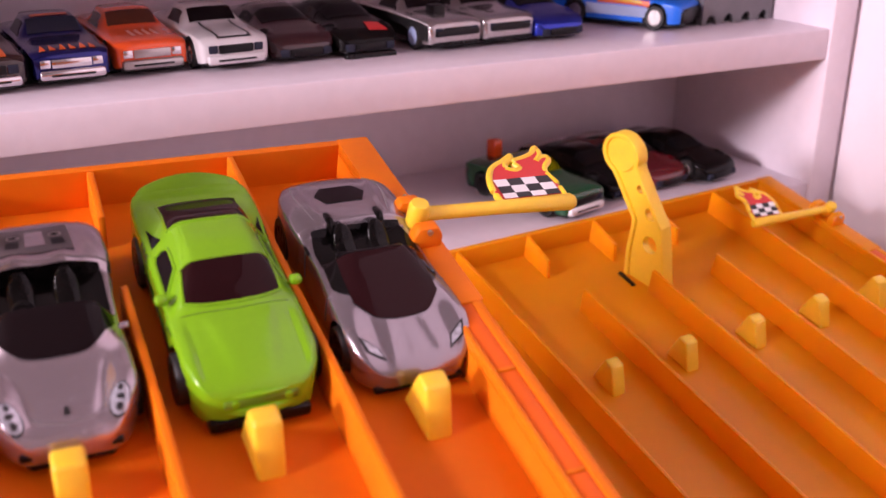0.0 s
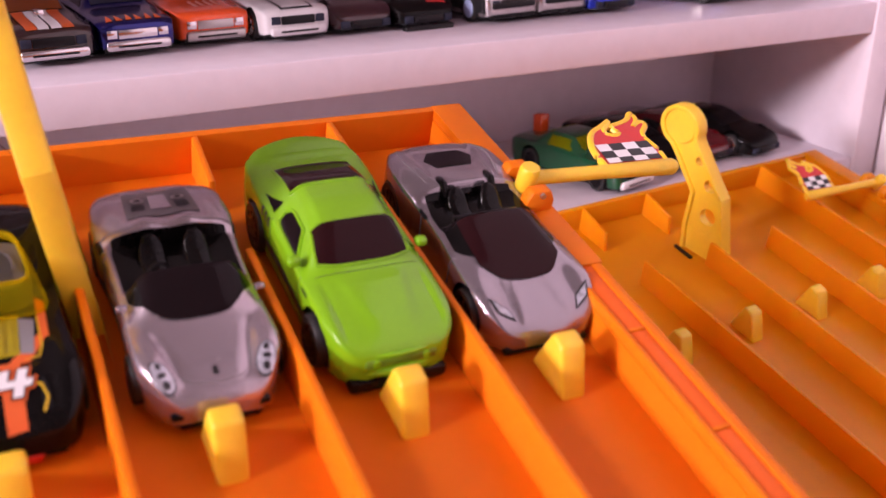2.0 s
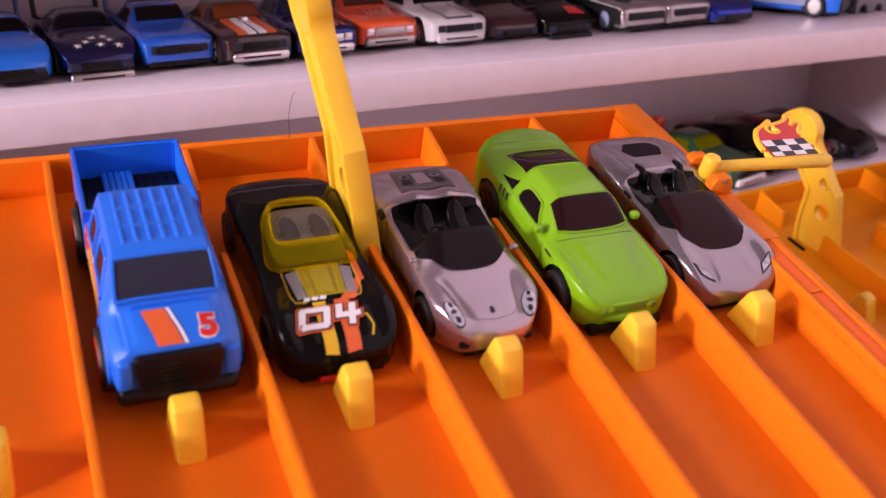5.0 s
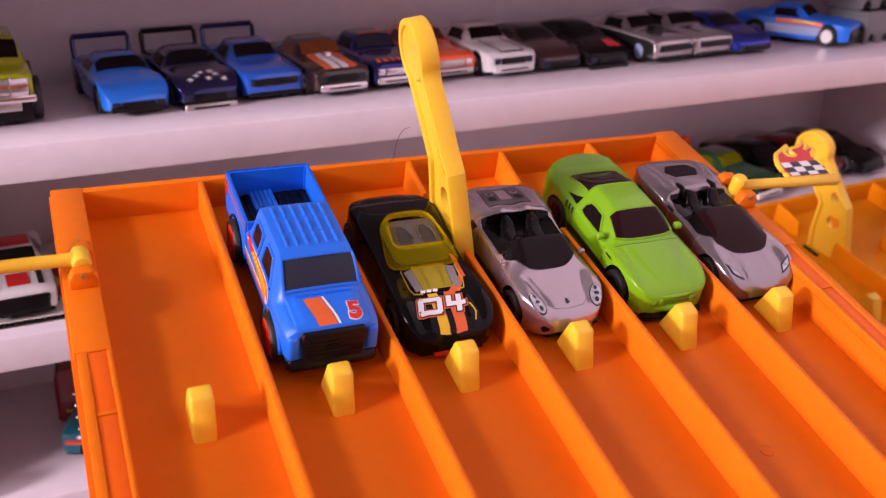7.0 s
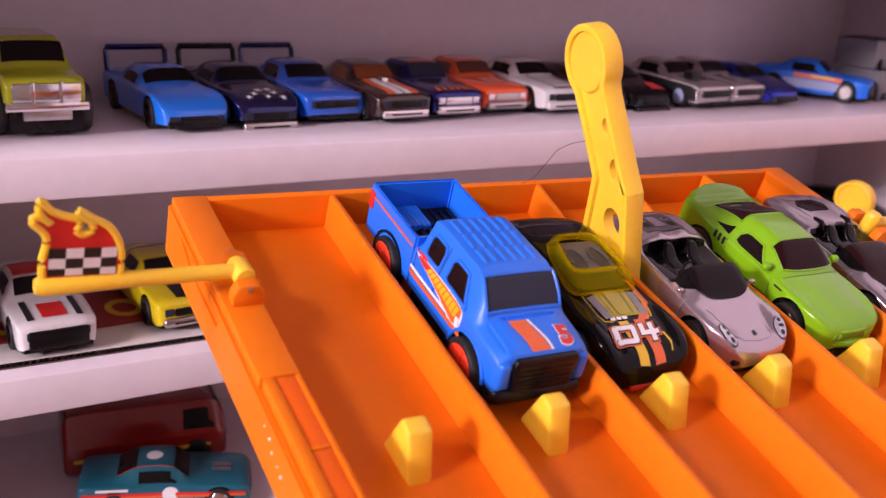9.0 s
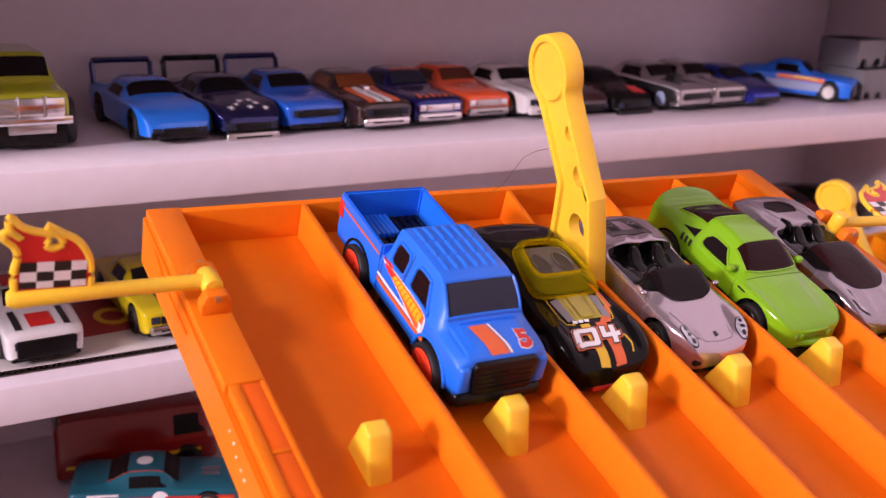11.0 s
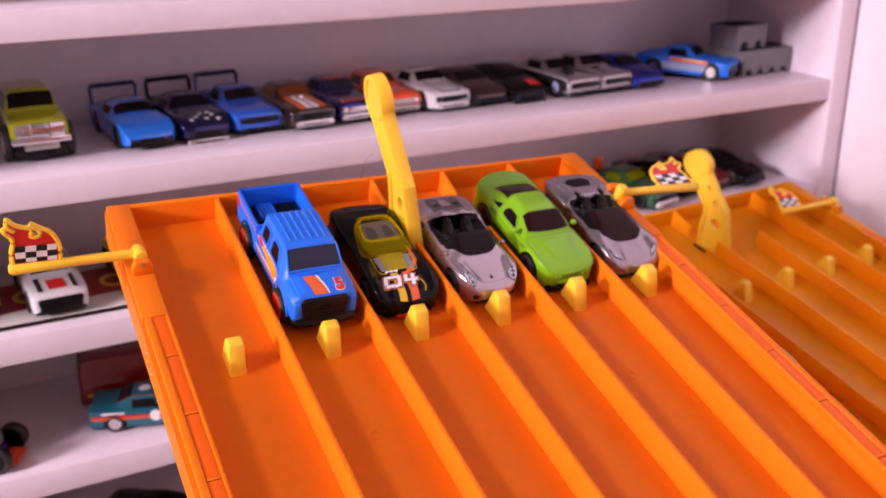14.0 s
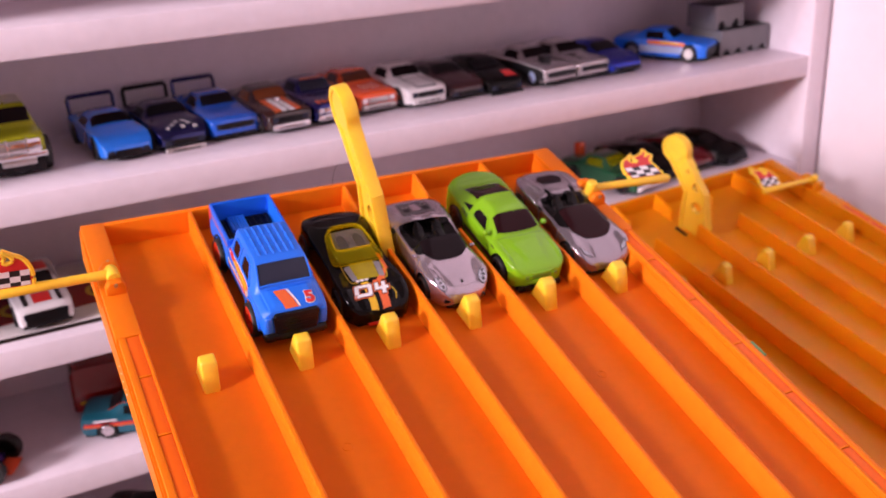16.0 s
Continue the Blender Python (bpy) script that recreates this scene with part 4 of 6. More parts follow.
    part("spoiler", wing, GREEN, car, "curved tail spoiler")
    part("front_bumper", box(-0.0114, 0.0114, -0.0006, 0.0040, 0.0008, 0.0042, 0.0012), BLACK, car)
    return car


def wedge(m):
    """Dark silver wedge-shaped roadster."""
    def relief(y, x):
        z = swell(y, x, 10.5, 12.6, 8, 2.4, 0.9) + swell(y, x, 58, 13.0, 10, 2.6, 0.8) + ridge(y, x, 2.0, 6.2, 13.5, 4.2, 0.9, 0.30)
        z = z - ridge(y, x, 3.0, 2.6, 12.0, 1.6, 1.6, 0.18) - ridge(y, x, 5.0, 9.2, 14.5, 8.6, 1.4, 0.22)
        return z + ridge(y, x, 50, 9.0, 70, 10.5, 0.9, 0.35)

    sh = Shell([(0, 6.0, 3.2, 5.4, 5.8, 4.6, 6.2), (0.6, 9.0, 2.7, 6.3, 6.6, 6.4, 7.1), (1.8, 11.6, 2.3, 7.7, 7.7, 7.6, 8.3), (4.2, 13.6, 2.1, 9.5, 9.1, 8.4, 9.8), (8, 15.2, 2.1, 11.3, 10.5, 8.8, 11.1), (12.5, 15.9, 2.1, 12.4, 11.9, 9.0, 12.4), (19, 15.7, 2.1, 12.8, 14.0, 9.2, 14.6),
                (27, 15.1, 2.1, 13.0, 16.2, 9.2, 16.9), (33.4, 14.7, 2.1, 13.4, 17.2, 8.8, 17.9), (34.8, 14.7, 2.1, 13.5, 13.8, 9.0, 13.1), (46.4, 15.1, 2.1, 14.0, 14.0, 9.4, 13.3), (48.2, 15.5, 2.1, 14.6, 16.6, 9.6, 17.3), (56, 16.3, 2.1, 15.5, 16.5, 9.4, 17.2),
                (63, 15.8, 2.2, 15.4, 16.0, 9.4, 16.7), (68, 14.0, 3.0, 14.8, 15.3, 8.6, 15.8), (71.2, 11.4, 4.0, 13.8, 14.3, 7.0, 14.7), (73.0, 8.4, 5.0, 12.6, 13.0, 5.2, 13.3), (73.8, 5.2, 5.6, 11.7, 12.1, 3.4, 12.3)], relief=relief)
    car = thing("toy_car", m, "dark silver wedge-shaped toy roadster with long smoked windscreen", "toy car", "cars at the start")
    ax = (13.8, 59.0)
    part("body", sh.mesh([(y, 5.4) for y in ax], 6.6, 124, 40), SILVERDARK, car)
    chassis(car, sh, 1.4, 8.4)
    add_wheels(car, [a * 0.001 for a in ax], 0.0162, 0.0053, 0.0050, BLACK, 6, 0.0059)
    part("windscreen", sh.patch(12.6, 33.8, -0.30, 0.30, 0.30, 20, 16, lambda y, v: (y + 6.0 * (abs(v) / 0.30) ** 2.2 * (33.8 - y) / 21, v)), WINEGLASS, car, "long smoked windscreen")
    part("cockpit", sh.patch(19.0, 47.4, -0.43, 0.43, 0.2, 26, 18, lambda y, v: (y + 7.0 * (abs(v) / 0.43) ** 3 * max(0, 36 - y) / 17, v * (1 - 0.22 * max(0, y - 40) / 8))), BLACKPAINT, car, "black cockpit tub with side glass")
    for x in (-4.6, 4.6):
        part("seat", bucket_seat(x, 41.2, 12.0), BLACKPAINT, car, "glossy black bucket seat")
    part("dashboard", box(-0.009, 0.009, 0.0346, 0.0372, 0.011, 0.0156, 0.0006), BLACK, car)
    for s in (-1, 1):
        part("hoop_fin", prism([(0.0452, 0.0150), (0.0490, 0.0150), (0.0520, 0.0176), (0.0480, 0.0182)], 0.0018, "x", 0.0005, s * 0.0068), BLACKPAINT, car)
    part("deck_vent", sh.decal([(-5.0, 56.0), (5.0, 56.0), (7.0, 60.4), (-7.0, 60.4)], 0.2), DARKGLASS, car)
    part("deck_vent", sh.decal([(-7.0, 60.4), (7.0, 60.4), (4.4, 64.0), (-4.4, 64.0)], 0.2), DARKGLASS, car)
    for s in (-1, 1):
        part("headlight", sh.decal([(s * 8.0, 3.0), (s * 12.2, 5.2), (s * 13.2, 8.8), (s * 9.2, 6.4)], 0.2, 5, 6), BLACKPRINT, car, "slim headlight")
        part("lens", sh.decal([(s * 8.6, 3.8), (s * 11.6, 5.3), (s * 12.4, 7.8), (s * 9.4, 6.0)], 0.34, 3, 4), LENS, car)
        part("side_scoop", sh.patch(44, 51, s * 0.50, s * 0.66, 0.2, 8, 5, lambda y, v: (y + 4 * (abs(v) - 0.5) * 8 * 0.5, v)), SILVERDARK, car)
        part("scoop_mouth", sh.patch(40.5, 44, s * 0.50, s * 0.60, 0.22, 4, 3), BLACK, car)
    for s in (-1, 1):
        seam(car, sh, [(24.0, s * 0.46), (24.6, s * 0.92)], GREYLINE)
        seam(car, sh, [(43.0, s * 0.46), (42.0, s * 0.92)], GREYLINE)
        seam(car, sh, [(50.5, s * 0.28), (60.0, s * 0.34), (70.0, s * 0.36)], GREYLINE)
    part("splitter", box(-0.0112, 0.0112, 0.0004, 0.0034, 0.0012, 0.0028, 0.0006), BLACK, car)
    return car


CABINGREY = plain_material("cabin_grey", (0.13, 0.122, 0.122), 0.5, 0, 0, 0.12, 300.0)
SEATGREY = plain_material("seat_grey", (0.05, 0.048, 0.05), 0.55, 0, 0, 0.12, 300.0)


def oval_point(a, cx, cy):
    """A rounded-box oval of half sizes cx, cy."""
    c, s_ = math.cos(a), math.sin(a)
    return math.copysign(abs(c) ** 0.40, c) * cx, math.copysign(abs(s_) ** 0.40, s_) * cy


def open_canopy(sh, mid=38.2, n=48):
    """A screen that rises all round the seats and turns in to an open top."""
    b = bmesh.new()
    rings = []
    for wx, wy, rise in ((10.9, 12.3, 0.1), (10.7, 12.0, 1.4), (10.3, 11.4, 2.9), (9.7, 10.2, 4.0), (9.1, 8.6, 4.6), (8.7, 7.6, 4.6), (8.5, 7.3, 4.2), (8.7, 7.5, 3.2)):
        ring = []
        for a in np.linspace(0, 2 * math.pi, n, endpoint=False):
            x, y = oval_point(a, wx, wy)
            x *= 0.96 - 0.016 * y
            y += 1.3 * (12.3 - wy) / 5.0
            ring.append(b.verts.new((x * 0.001, (mid + y) * 0.001, (sh.height(x, mid + y) + rise) * 0.001)))
        rings.append(ring)
    for p, q in zip(rings, rings[1:]):
        for k in range(n):
            b.faces.new((p[k], p[(k + 1) % n], q[(k + 1) % n], q[k]))
    return b


def canopy_bead(sh, wx, wy, rise, mid=38.2, n=48):
    """The thick moulded edge of the canopy."""
    pts = []
    for a in np.linspace(0, 2 * math.pi, n + 1):
        x, y = oval_point(a, wx, wy)
        x, y = x * (0.96 - 0.016 * y), y + 1.3 * (12.3 - wy) / 5.0
        pts.append((x * 0.001, (mid + y) * 0.001, (sh.height(x, mid + y) + rise) * 0.001))
    return tube(pts, 0.00038, 6)


def oval_plate(sh, mid, wx, wy, off, n=40, side=0.0):
    b = bmesh.new()
    rings = []
    for f in (1.0, 0.7, 0.35):
        ring = []
        for a in np.linspace(0, 2 * math.pi, n, endpoint=False):
            x, y = oval_point(a, wx * f, wy * f)
            x += side
            ring.append(b.verts.new((x * 0.001, (mid + y) * 0.001, (sh.height(x, mid + y) + off) * 0.001)))
        rings.append(ring)
    for p, q in zip(rings, rings[1:]):
        for k in range(n):
            b.faces.new((p[k], p[(k + 1) % n], q[(k + 1) % n], q[k]))
    b.faces.new(rings[-1])
    return b


def racer(m):
    """Black car with yellow canopy and the number 04 on its bonnet."""
    def relief(y, x):
        z = swell(y, x, 11, 12.4, 9, 2.6, 1.0) + swell(y, x, 57, 12.4, 10, 3.0, 1.0) + ridge(y, x, 3.0, 6.8, 14.0, 7.4, 0.8, 0.3)
        return z - ridge(y, x, 3.0, 9.6, 10.0, 9.2, 0.8, 0.35)

    sh = Shell([(0, 7.5, 3.4, 6.8, 7.2, 5.6, 7.6), (0.6, 10.4, 2.9, 8.0, 8.4, 7.4, 8.9), (2.0, 12.6, 2.5, 9.8, 10.0, 8.8, 10.5), (4.8, 14.2, 2.3, 11.6, 11.6, 9.6, 12.0), (10, 15.2, 2.3, 13.1, 12.7, 9.6, 13.2), (15, 15.3, 2.3, 13.7, 13.3, 9.4, 13.8), (21, 14.9, 2.3, 13.7, 13.9, 9.2, 14.5),
                (26.5, 14.3, 2.3, 13.8, 14.4, 9.4, 15.2), (30.5, 14.1, 2.3, 13.9, 14.7, 9.4, 15.4), (35, 14.1, 2.3, 14.1, 15.0, 9.2, 15.7), (46, 14.4, 2.3, 14.6, 16.2, 9.0, 16.8), (53, 15.1, 2.3, 15.3, 17.0, 9.0, 17.6), (60, 15.2, 2.4, 15.4, 16.4, 9.0, 17.0),
                (65, 13.8, 2.8, 14.6, 15.2, 8.2, 15.7), (68.6, 11.2, 3.6, 13.6, 14.0, 6.8, 14.3), (70.8, 8.0, 4.4, 12.2, 12.4, 5.0, 12.7), (71.8, 4.6, 5.0, 11.0, 11.2, 3.0, 11.4)], relief=relief)
    car = thing("toy_car", m, "black toy race car with yellow canopy and orange stripes, numbered 04", "toy car", "cars at the start")
    ax = (14.5, 57.5)
    part("body", sh.mesh([(y, 5.6) for y in ax], 6.9, 120, 38), BLACKPAINT, car)
    chassis(car, sh, 1.6, 8.4, BLACK)
    part("front_lip", box(-0.0062, 0.0062, -0.0006, 0.0035, 0.0014, 0.0034, 0.0009), RED, car, "red front lip")
    add_wheels(car, [a * 0.001 for a in ax], 0.0157, 0.0054, 0.0048, BLACK, 8, 0.0060)
    part("canopy", open_canopy(sh), YELLOWGLASS, car, "clear yellow plastic canopy with an open top")
    part("canopy_edge", canopy_bead(sh, 8.8, 7.8, 4.5), YELLOWGLASS, car)
    part("canopy_edge", canopy_bead(sh, 10.8, 12.2, 0.5), YELLOWGLASS, car)
    part("cabin_tub", oval_plate(sh, 38.4, 9.4, 10.6, 0.25), SEATGREY, car, "grey moulded cabin")
    part("seat_panel", oval_plate(sh, 39.4, 8.3, 7.1, 2.4), CABINGREY, car, "grey seat moulding in the open top")
    for s in (-1, 1):
        part("seat", oval_plate(sh, 38.8, 2.3, 4.6, 2.6, 24, s * 3.9), SEATGREY, car, "dark grey moulded seat")
        part("bolster", tube([((s * 3.9 + 2.6 * math.sin(a)) * 0.001, (38.4 + 5.2 * math.cos(a)) * 0.001, (sh.height(3, 38) + 3.0) * 0.001) for a in np.linspace(-1.9, 1.9, 15)], 0.00028, 6), CABINGREY, car)
        part("bonnet_vent", sh.decal([(s * 5.0, 16.4), (s * 7.4, 16.0), (s * 8.4, 25.0), (s * 5.6, 25.6)], 0.3), GREYPLASTIC, car)
        part("pinstripe", tube([(s * x * 0.001, y * 0.001, (sh.height(x, y) + 0.1) * 0.001) for x, y in ((9.0, 26), (9.0, 18), (8.2, 15.4), (5.6, 14.8))], 0.0002, 5), YELLOWPRINT, car)
    for k in range(3):
        part("bar", sh.decal([(-6.4 + 2.0 * k, 15.2), (-4.9 + 2.0 * k, 14.9), (-4.3 + 2.0 * k, 16.0), (-5.8 + 2.0 * k, 16.3)], 0.34, 3, 3), WHITEPRINT, car)
    part("bonnet_panel", sh.decal([(-4.8, 16.2), (4.8, 16.2), (5.6, 26.6), (-5.6, 26.6)], 0.24), CABINYELLOW, car, "yellow clear bonnet panel")
    part("panel_ridge", sh.decal([(-2.2, 16.8), (2.2, 16.8), (2.6, 26.0), (-2.6, 26.0)], 0.55, 6, 4), CABINYELLOW, car)
    for k in (-1, 1):
        part("panel_ridge", sh.decal([(k * 3.4 - 0.5, 16.8), (k * 3.4 + 0.5, 16.8), (k * 4.0 + 0.5, 26.0), (k * 4.0 - 0.5, 26.0)], 0.42, 6, 2), CABINYELLOW, car)
    part("yellow_stripe", sh.decal([(-4.6, 0.8), (-1.4, 0.5), (-1.2, 14.5), (-4.4, 14.5)], 0.2), YELLOWPRINT, car)
    part("orange_stripe", sh.decal([(0.6, 0.5), (4.2, 0.8), (4.6, 14.5), (0.9, 14.5)], 0.2), ORANGEPRINT, car)
    part("orange_stripe", sh.decal([(2.2, 14.0), (6.4, 14.0), (10.2, 20.5), (9.0, 21.5)], 0.22), ORANGEPRINT, car)
    part("orange_stripe", sh.decal([(9.0, 20.5), (10.6, 20.0), (10.8, 30.5), (9.2, 31.5)], 0.22), ORANGEPRINT, car)
    for digit in "04":
        outline = part("number", stroke_digit(sh, digit, -0.9, 9.2, 0.62, 0.36), ORANGEPRINT, car)
        part("number_edge", stroke_digit(sh, digit, -0.9, 9.25, 0.34, 0.44), BLACKPRINT, outline)
        part("number_face", stroke_digit(sh, digit, -0.9, 9.3, 0.0, 0.52), WHITEPRINT, outline, "white number " + digit)
    part("curl", tube([(x * 0.001, y * 0.001, (sh.height(x, y) + 0.12) * 0.001) for x, y in ((5.0, 9.5), (7.6, 8.4), (8.4, 5.6), (7.4, 3.0))], 0.00025, 5), YELLOWPRINT, car)
    return car


def pickup(m):
    """Blue pickup truck with an open bed."""
    def relief(y, x):
        z = plateau(y, x, 1.0, 9.0, 13.0, 9.8, 0.25, 0.5) if y < 13 else 0.0 * x
        return z - (ridge(y, x, 1.5, 11.4, 12.0, 11.8, 0.5, 0.35) if y < 12.5 else 0.0)

    sh = Shell([(0, 13.2, 9.2, 17.0, 19.0, 10.6, 19.4), (0.6, 14.3, 8.6, 18.2, 20.0, 11.2, 20.5), (4, 14.9, 8.4, 19.4, 20.9, 11.4, 21.4), (10, 15.2, 8.4, 20.2, 21.6, 11.6, 22.2), (12, 15.2, 8.4, 20.4, 22.1, 11.8, 22.7), (15, 15.2, 8.4, 20.8, 26.2, 11.8, 26.9), (19.4, 15.1, 8.4, 21.0, 30.6, 11.4, 31.3), (23, 15, 8.4, 21.0, 31.7, 11.2, 32.4), (40, 15, 8.4, 21.0, 31.7, 11.2, 32.4), (45.6, 15, 8.4, 21.2, 30.9, 11.2, 31.6), (47.4, 15, 8.4, 21.4, 24.0, 11, 24.6), (48, 15, 8.4, 21.2, 21.6, 12, 22)], True, relief)
    car = thing("toy_truck", m, "matt blue toy pickup truck with orange flame stripes and red wheels", "toy car", "cars at the start")
    ax = (13.2, 61.0)
    part("body", sh.mesh([(y, 7.5) for y in ax], 8.8, 110, 40), BLUE, car)
    chassis(car, sh, 4.2, 13.0, BLACK, 1.4)
    # the open bed
    b = bmesh.new()
    x, y0, y1, zb, zt, w = 15.0, 47.8, 78.0, 8.4, 24.6, 1.2
    ring = lambda xx, ya, yb, z: [b.verts.new((px * 0.001, py * 0.001, z * 0.001)) for px, py in ((-xx, ya), (xx, ya), (xx, yb), (-xx, yb))]
    o0, o1 = ring(x, y0, y1, zb), ring(x, y0, y1 + 0.4, zt)
    i1, i0 = ring(x - w, y0 + 0.4, y1 - w + 0.4, zt), ring(x - w, y0 + 0.4, y1 - w, 10.0)
    for p, q in ((o0, o1), (o1, i1), (i1, i0)):
        for k in range(4):
            b.faces.new((p[k], p[(k + 1) % 4], q[(k + 1) % 4], q[k]))
    b.faces.new(i0)
    b.faces.new(o0[::-1])
    bmesh.ops.recalc_face_normals(b, faces=b.faces[:])
    bmesh.ops.bevel(b, geom=[e for e in b.edges if e.calc_face_angle(0) > 0.6], offset=0.0006, segments=2, affect="EDGES")
    part("bed", b, BLUE, car)
    part("bed_floor", box(-0.0132, 0.0132, 0.0488, 0.0765, 0.0098, 0.0146), BLACK, car, "black ribbed bed floor")
    for k in range(9):
        part("bed_rib", box((-12 + 2.9 * k) * 0.001, (-10.9 + 2.9 * k) * 0.001, 0.0490, 0.0760, 0.0146, 0.0152), BLACK, car)
    for k in range(5):
        part("bed_hump", box((-7.4 + 1.7 * k) * 0.001, (-5.7 + 1.7 * k) * 0.001, 0.0650, 0.0764, 0.0140, 0.0166, 0.0006), BLUE, car)
    for s in (-1, 1):
        lip = lathe([(0.0086, -0.0006), (0.0093, -0.0006), (0.0093, 0.0006), (0.0086, 0.0006)], "x", 28)
        cut = [v for v in lip.verts if v.co.z < -0.001]
        bmesh.ops.delete(lip, geom=cut, context="VERTS")
        part("wheel_arch", lip, BLACK, car, at=pose(s * 0.0150, ax[1] * 0.001, 0.0075))
        part("wheel_well", lathe([(0.0001, 0), (0.0088, 0.0), (0.0088, 0.0004), (0.0001, 0.0004)], "x", 24), BLACK, car, at=pose(s * 0.01485, ax[1] * 0.001, 0.0075))
    add_wheels(car, [a * 0.001 for a in ax], 0.0170, 0.0075, 0.0050, REDRIM, 6)
    screen = lambda y, v: (y, v * (1.0 - 0.13 * (y - 13.2) / 6.2))
    part("windscreen", sh.patch(13.2, 19.4, -0.315, 0.315, 0.2, 12, 16, screen), GREYGLASS, car, "grey windscreen, bluish reflection put into its colour")
    pane_rim(car, sh, 13.2, 19.4, -0.315, 0.315, BLUE, screen, 0.0005, 0.15, "screen_frame")
    part("rear_window", sh.patch(46.4, 47.5, -0.25, 0.25, 0.2, 5, 10), GREYGLASS, car)
    for s in (-1, 1):
        front = lambda y, v: (max(y, 18.8 + 4.6 * (0.52 - abs(v)) / 0.13), math.copysign(0.455 + (abs(v) - 0.455) * (1 - 0.35 * max(0, (y - 29.4) / 2.2) ** 2) + 0.012 * max(0, (26 - y) / 7), v))
        rear = lambda y, v: (y, math.copysign(0.450 + (abs(v) - 0.450) * (1 - 0.45 * max(0, abs(y - 39.4) / 4.2 - 0.70) ** 1.5 * 6), v))
        part("side_window", sh.patch(18.8, 31.6, s * 0.392, s * 0.520, 0.12, 12, 8, front), DARKGLASS, car, "dark side window")
        part("side_window", sh.patch(35.2, 43.6, s * 0.392, s * 0.508, 0.12, 12, 8, rear), DARKGLASS, car, "dark side window")
        pane_rim(car, sh, 18.8, 31.6, s * 0.392, s * 0.520, BLUE, front, 0.00055, 0.1)
        pane_rim(car, sh, 35.2, 43.6, s * 0.392, s * 0.508, BLUE, rear, 0.00055, 0.1)
        half = lambda y: float(np.interp(y, (18.5, 19.6, 23, 29, 37, 42, 46), (0.30, 0.80, 1.0, 0.92, 0.7, 0.5, 0.05)))
        tail = lambda y, v: math.copysign(0.735 - 0.0052 * (y - 22) + (abs(v) - 0.735) * half(y), v)
        part("flame_edge", sh.patch(18.6, 46.0, s * 0.565, s * 0.905, 0.16, 30, 8, lambda y, v: (y, tail(y, v))), WHITEPRINT, car, "white flame outline on the door")
        part("flame_print", sh.patch(19.4, 44.6, s * 0.585, s * 0.885, 0.26, 28, 8, lambda y, v: (y, tail(y, v))), ORANGEPRINT, car, "orange flame print on the door")
        part("flame_tail", sh.patch(37.6, 44.4, s * 0.625, s * 0.855, 0.32, 10, 6, lambda y, v: (y, tail(y, v))), REDPRINT, car)
        for k, (yt, vt) in enumerate(((47.6, 0.545), (46.6, 0.60), (45.4, 0.66))):
            part("flame_tip", sh.patch(41.0, yt, s * (vt - 0.035), s * (vt + 0.035), 0.30, 8, 3, lambda q, v: (q, math.copysign(vt + (abs(v) - vt) * max(0.05, (yt - q) / (yt - 41.0)), v))), REDPRINT if k != 1 else WHITEPRINT, car)
        for k in range(9):
            y = 21.0 + 2.0 * k
            part("bar", sh.patch(y, y + 1.55, s * 0.640, s * 0.830, 0.36, 2, 6, lambda q, v: (q + 7 * (abs(v) - 0.74), tail(q, v))), YELLOWPRINT, car)
        part("door_disc", sh.patch(19.4, 21.2, s * 0.79, s * 0.87, 0.40, 4, 4), WHITEPRINT, car)
        part("sill_stripe", sh.patch(18, 50, s * 0.85, s * 0.875, 0.2, 12, 2), WHITEPRINT, car)
        part("sill_stripe", sh.patch(18, 50, s * 0.885, s * 0.92, 0.2, 12, 2), ORANGEPRINT, car)
        bed_side = box((s * 15.15 - 0.05) * 0.001, (s * 15.15 + 0.05) * 0.001, 0.0490, 0.0755, 0.0206, 0.0213)
        part("bed_stripe", bed_side, ORANGEPRINT, car)
        part("tail_lamp", box((s * 15.1 - 0.1) * 0.001, (s * 15.1 + 0.15) * 0.001, 0.0752, 0.0782, 0.0165, 0.0222, 0.00008), REDPRINT, car)
        seam(car, sh, [(20.4, s * 0.52), (20.0, s * 0.92)], NAVYLINE)
        seam(car, sh, [(34.5, s * 0.38), (34.5, s * 0.92)], NAVYLINE)
        seam(car, sh, [(46.4, s * 0.52), (46.4, s * 0.92)], NAVYLINE)
        seam(car, sh, [(23, s * 0.60), (46, s * 0.60)], ORANGEPRINT, 0.0002, "pinstripe")
        part("headlight", sh.decal([(s * 9.8, 0.35), (s * 13.0, 1.0), (s * 13.2, 2.6), (s * 10.2, 1.2)], 0.15, 4, 4), BLUE, car)
    for k in range(6):
        xr = -8.0 + 3.2 * k
        for ya, yb in ((23.6, 29.2), (30.2, 36.4), (37.4, 44.0)):
            part("roof_rib", tube([(xr * 0.001, y * 0.001, (sh.height(xr, y) + d) * 0.001) for y, d in ((ya, -0.4), (ya + 0.7, 0.05), ((ya + yb) / 2, 0.05), (yb - 0.7, 0.05), (yb, -0.4))], 0.00062, 8), BLUE, car)
    for k in range(15):
        xr = -8.4 + 1.2 * k
        part("cowl_vent", box((xr - 0.28) * 0.001, (xr + 0.28) * 0.001, 0.0115, 0.0123, (sh.height(xr, 11.9) - 0.3) * 0.001, (sh.height(xr, 11.9) + 0.3) * 0.001), BLUE, car)
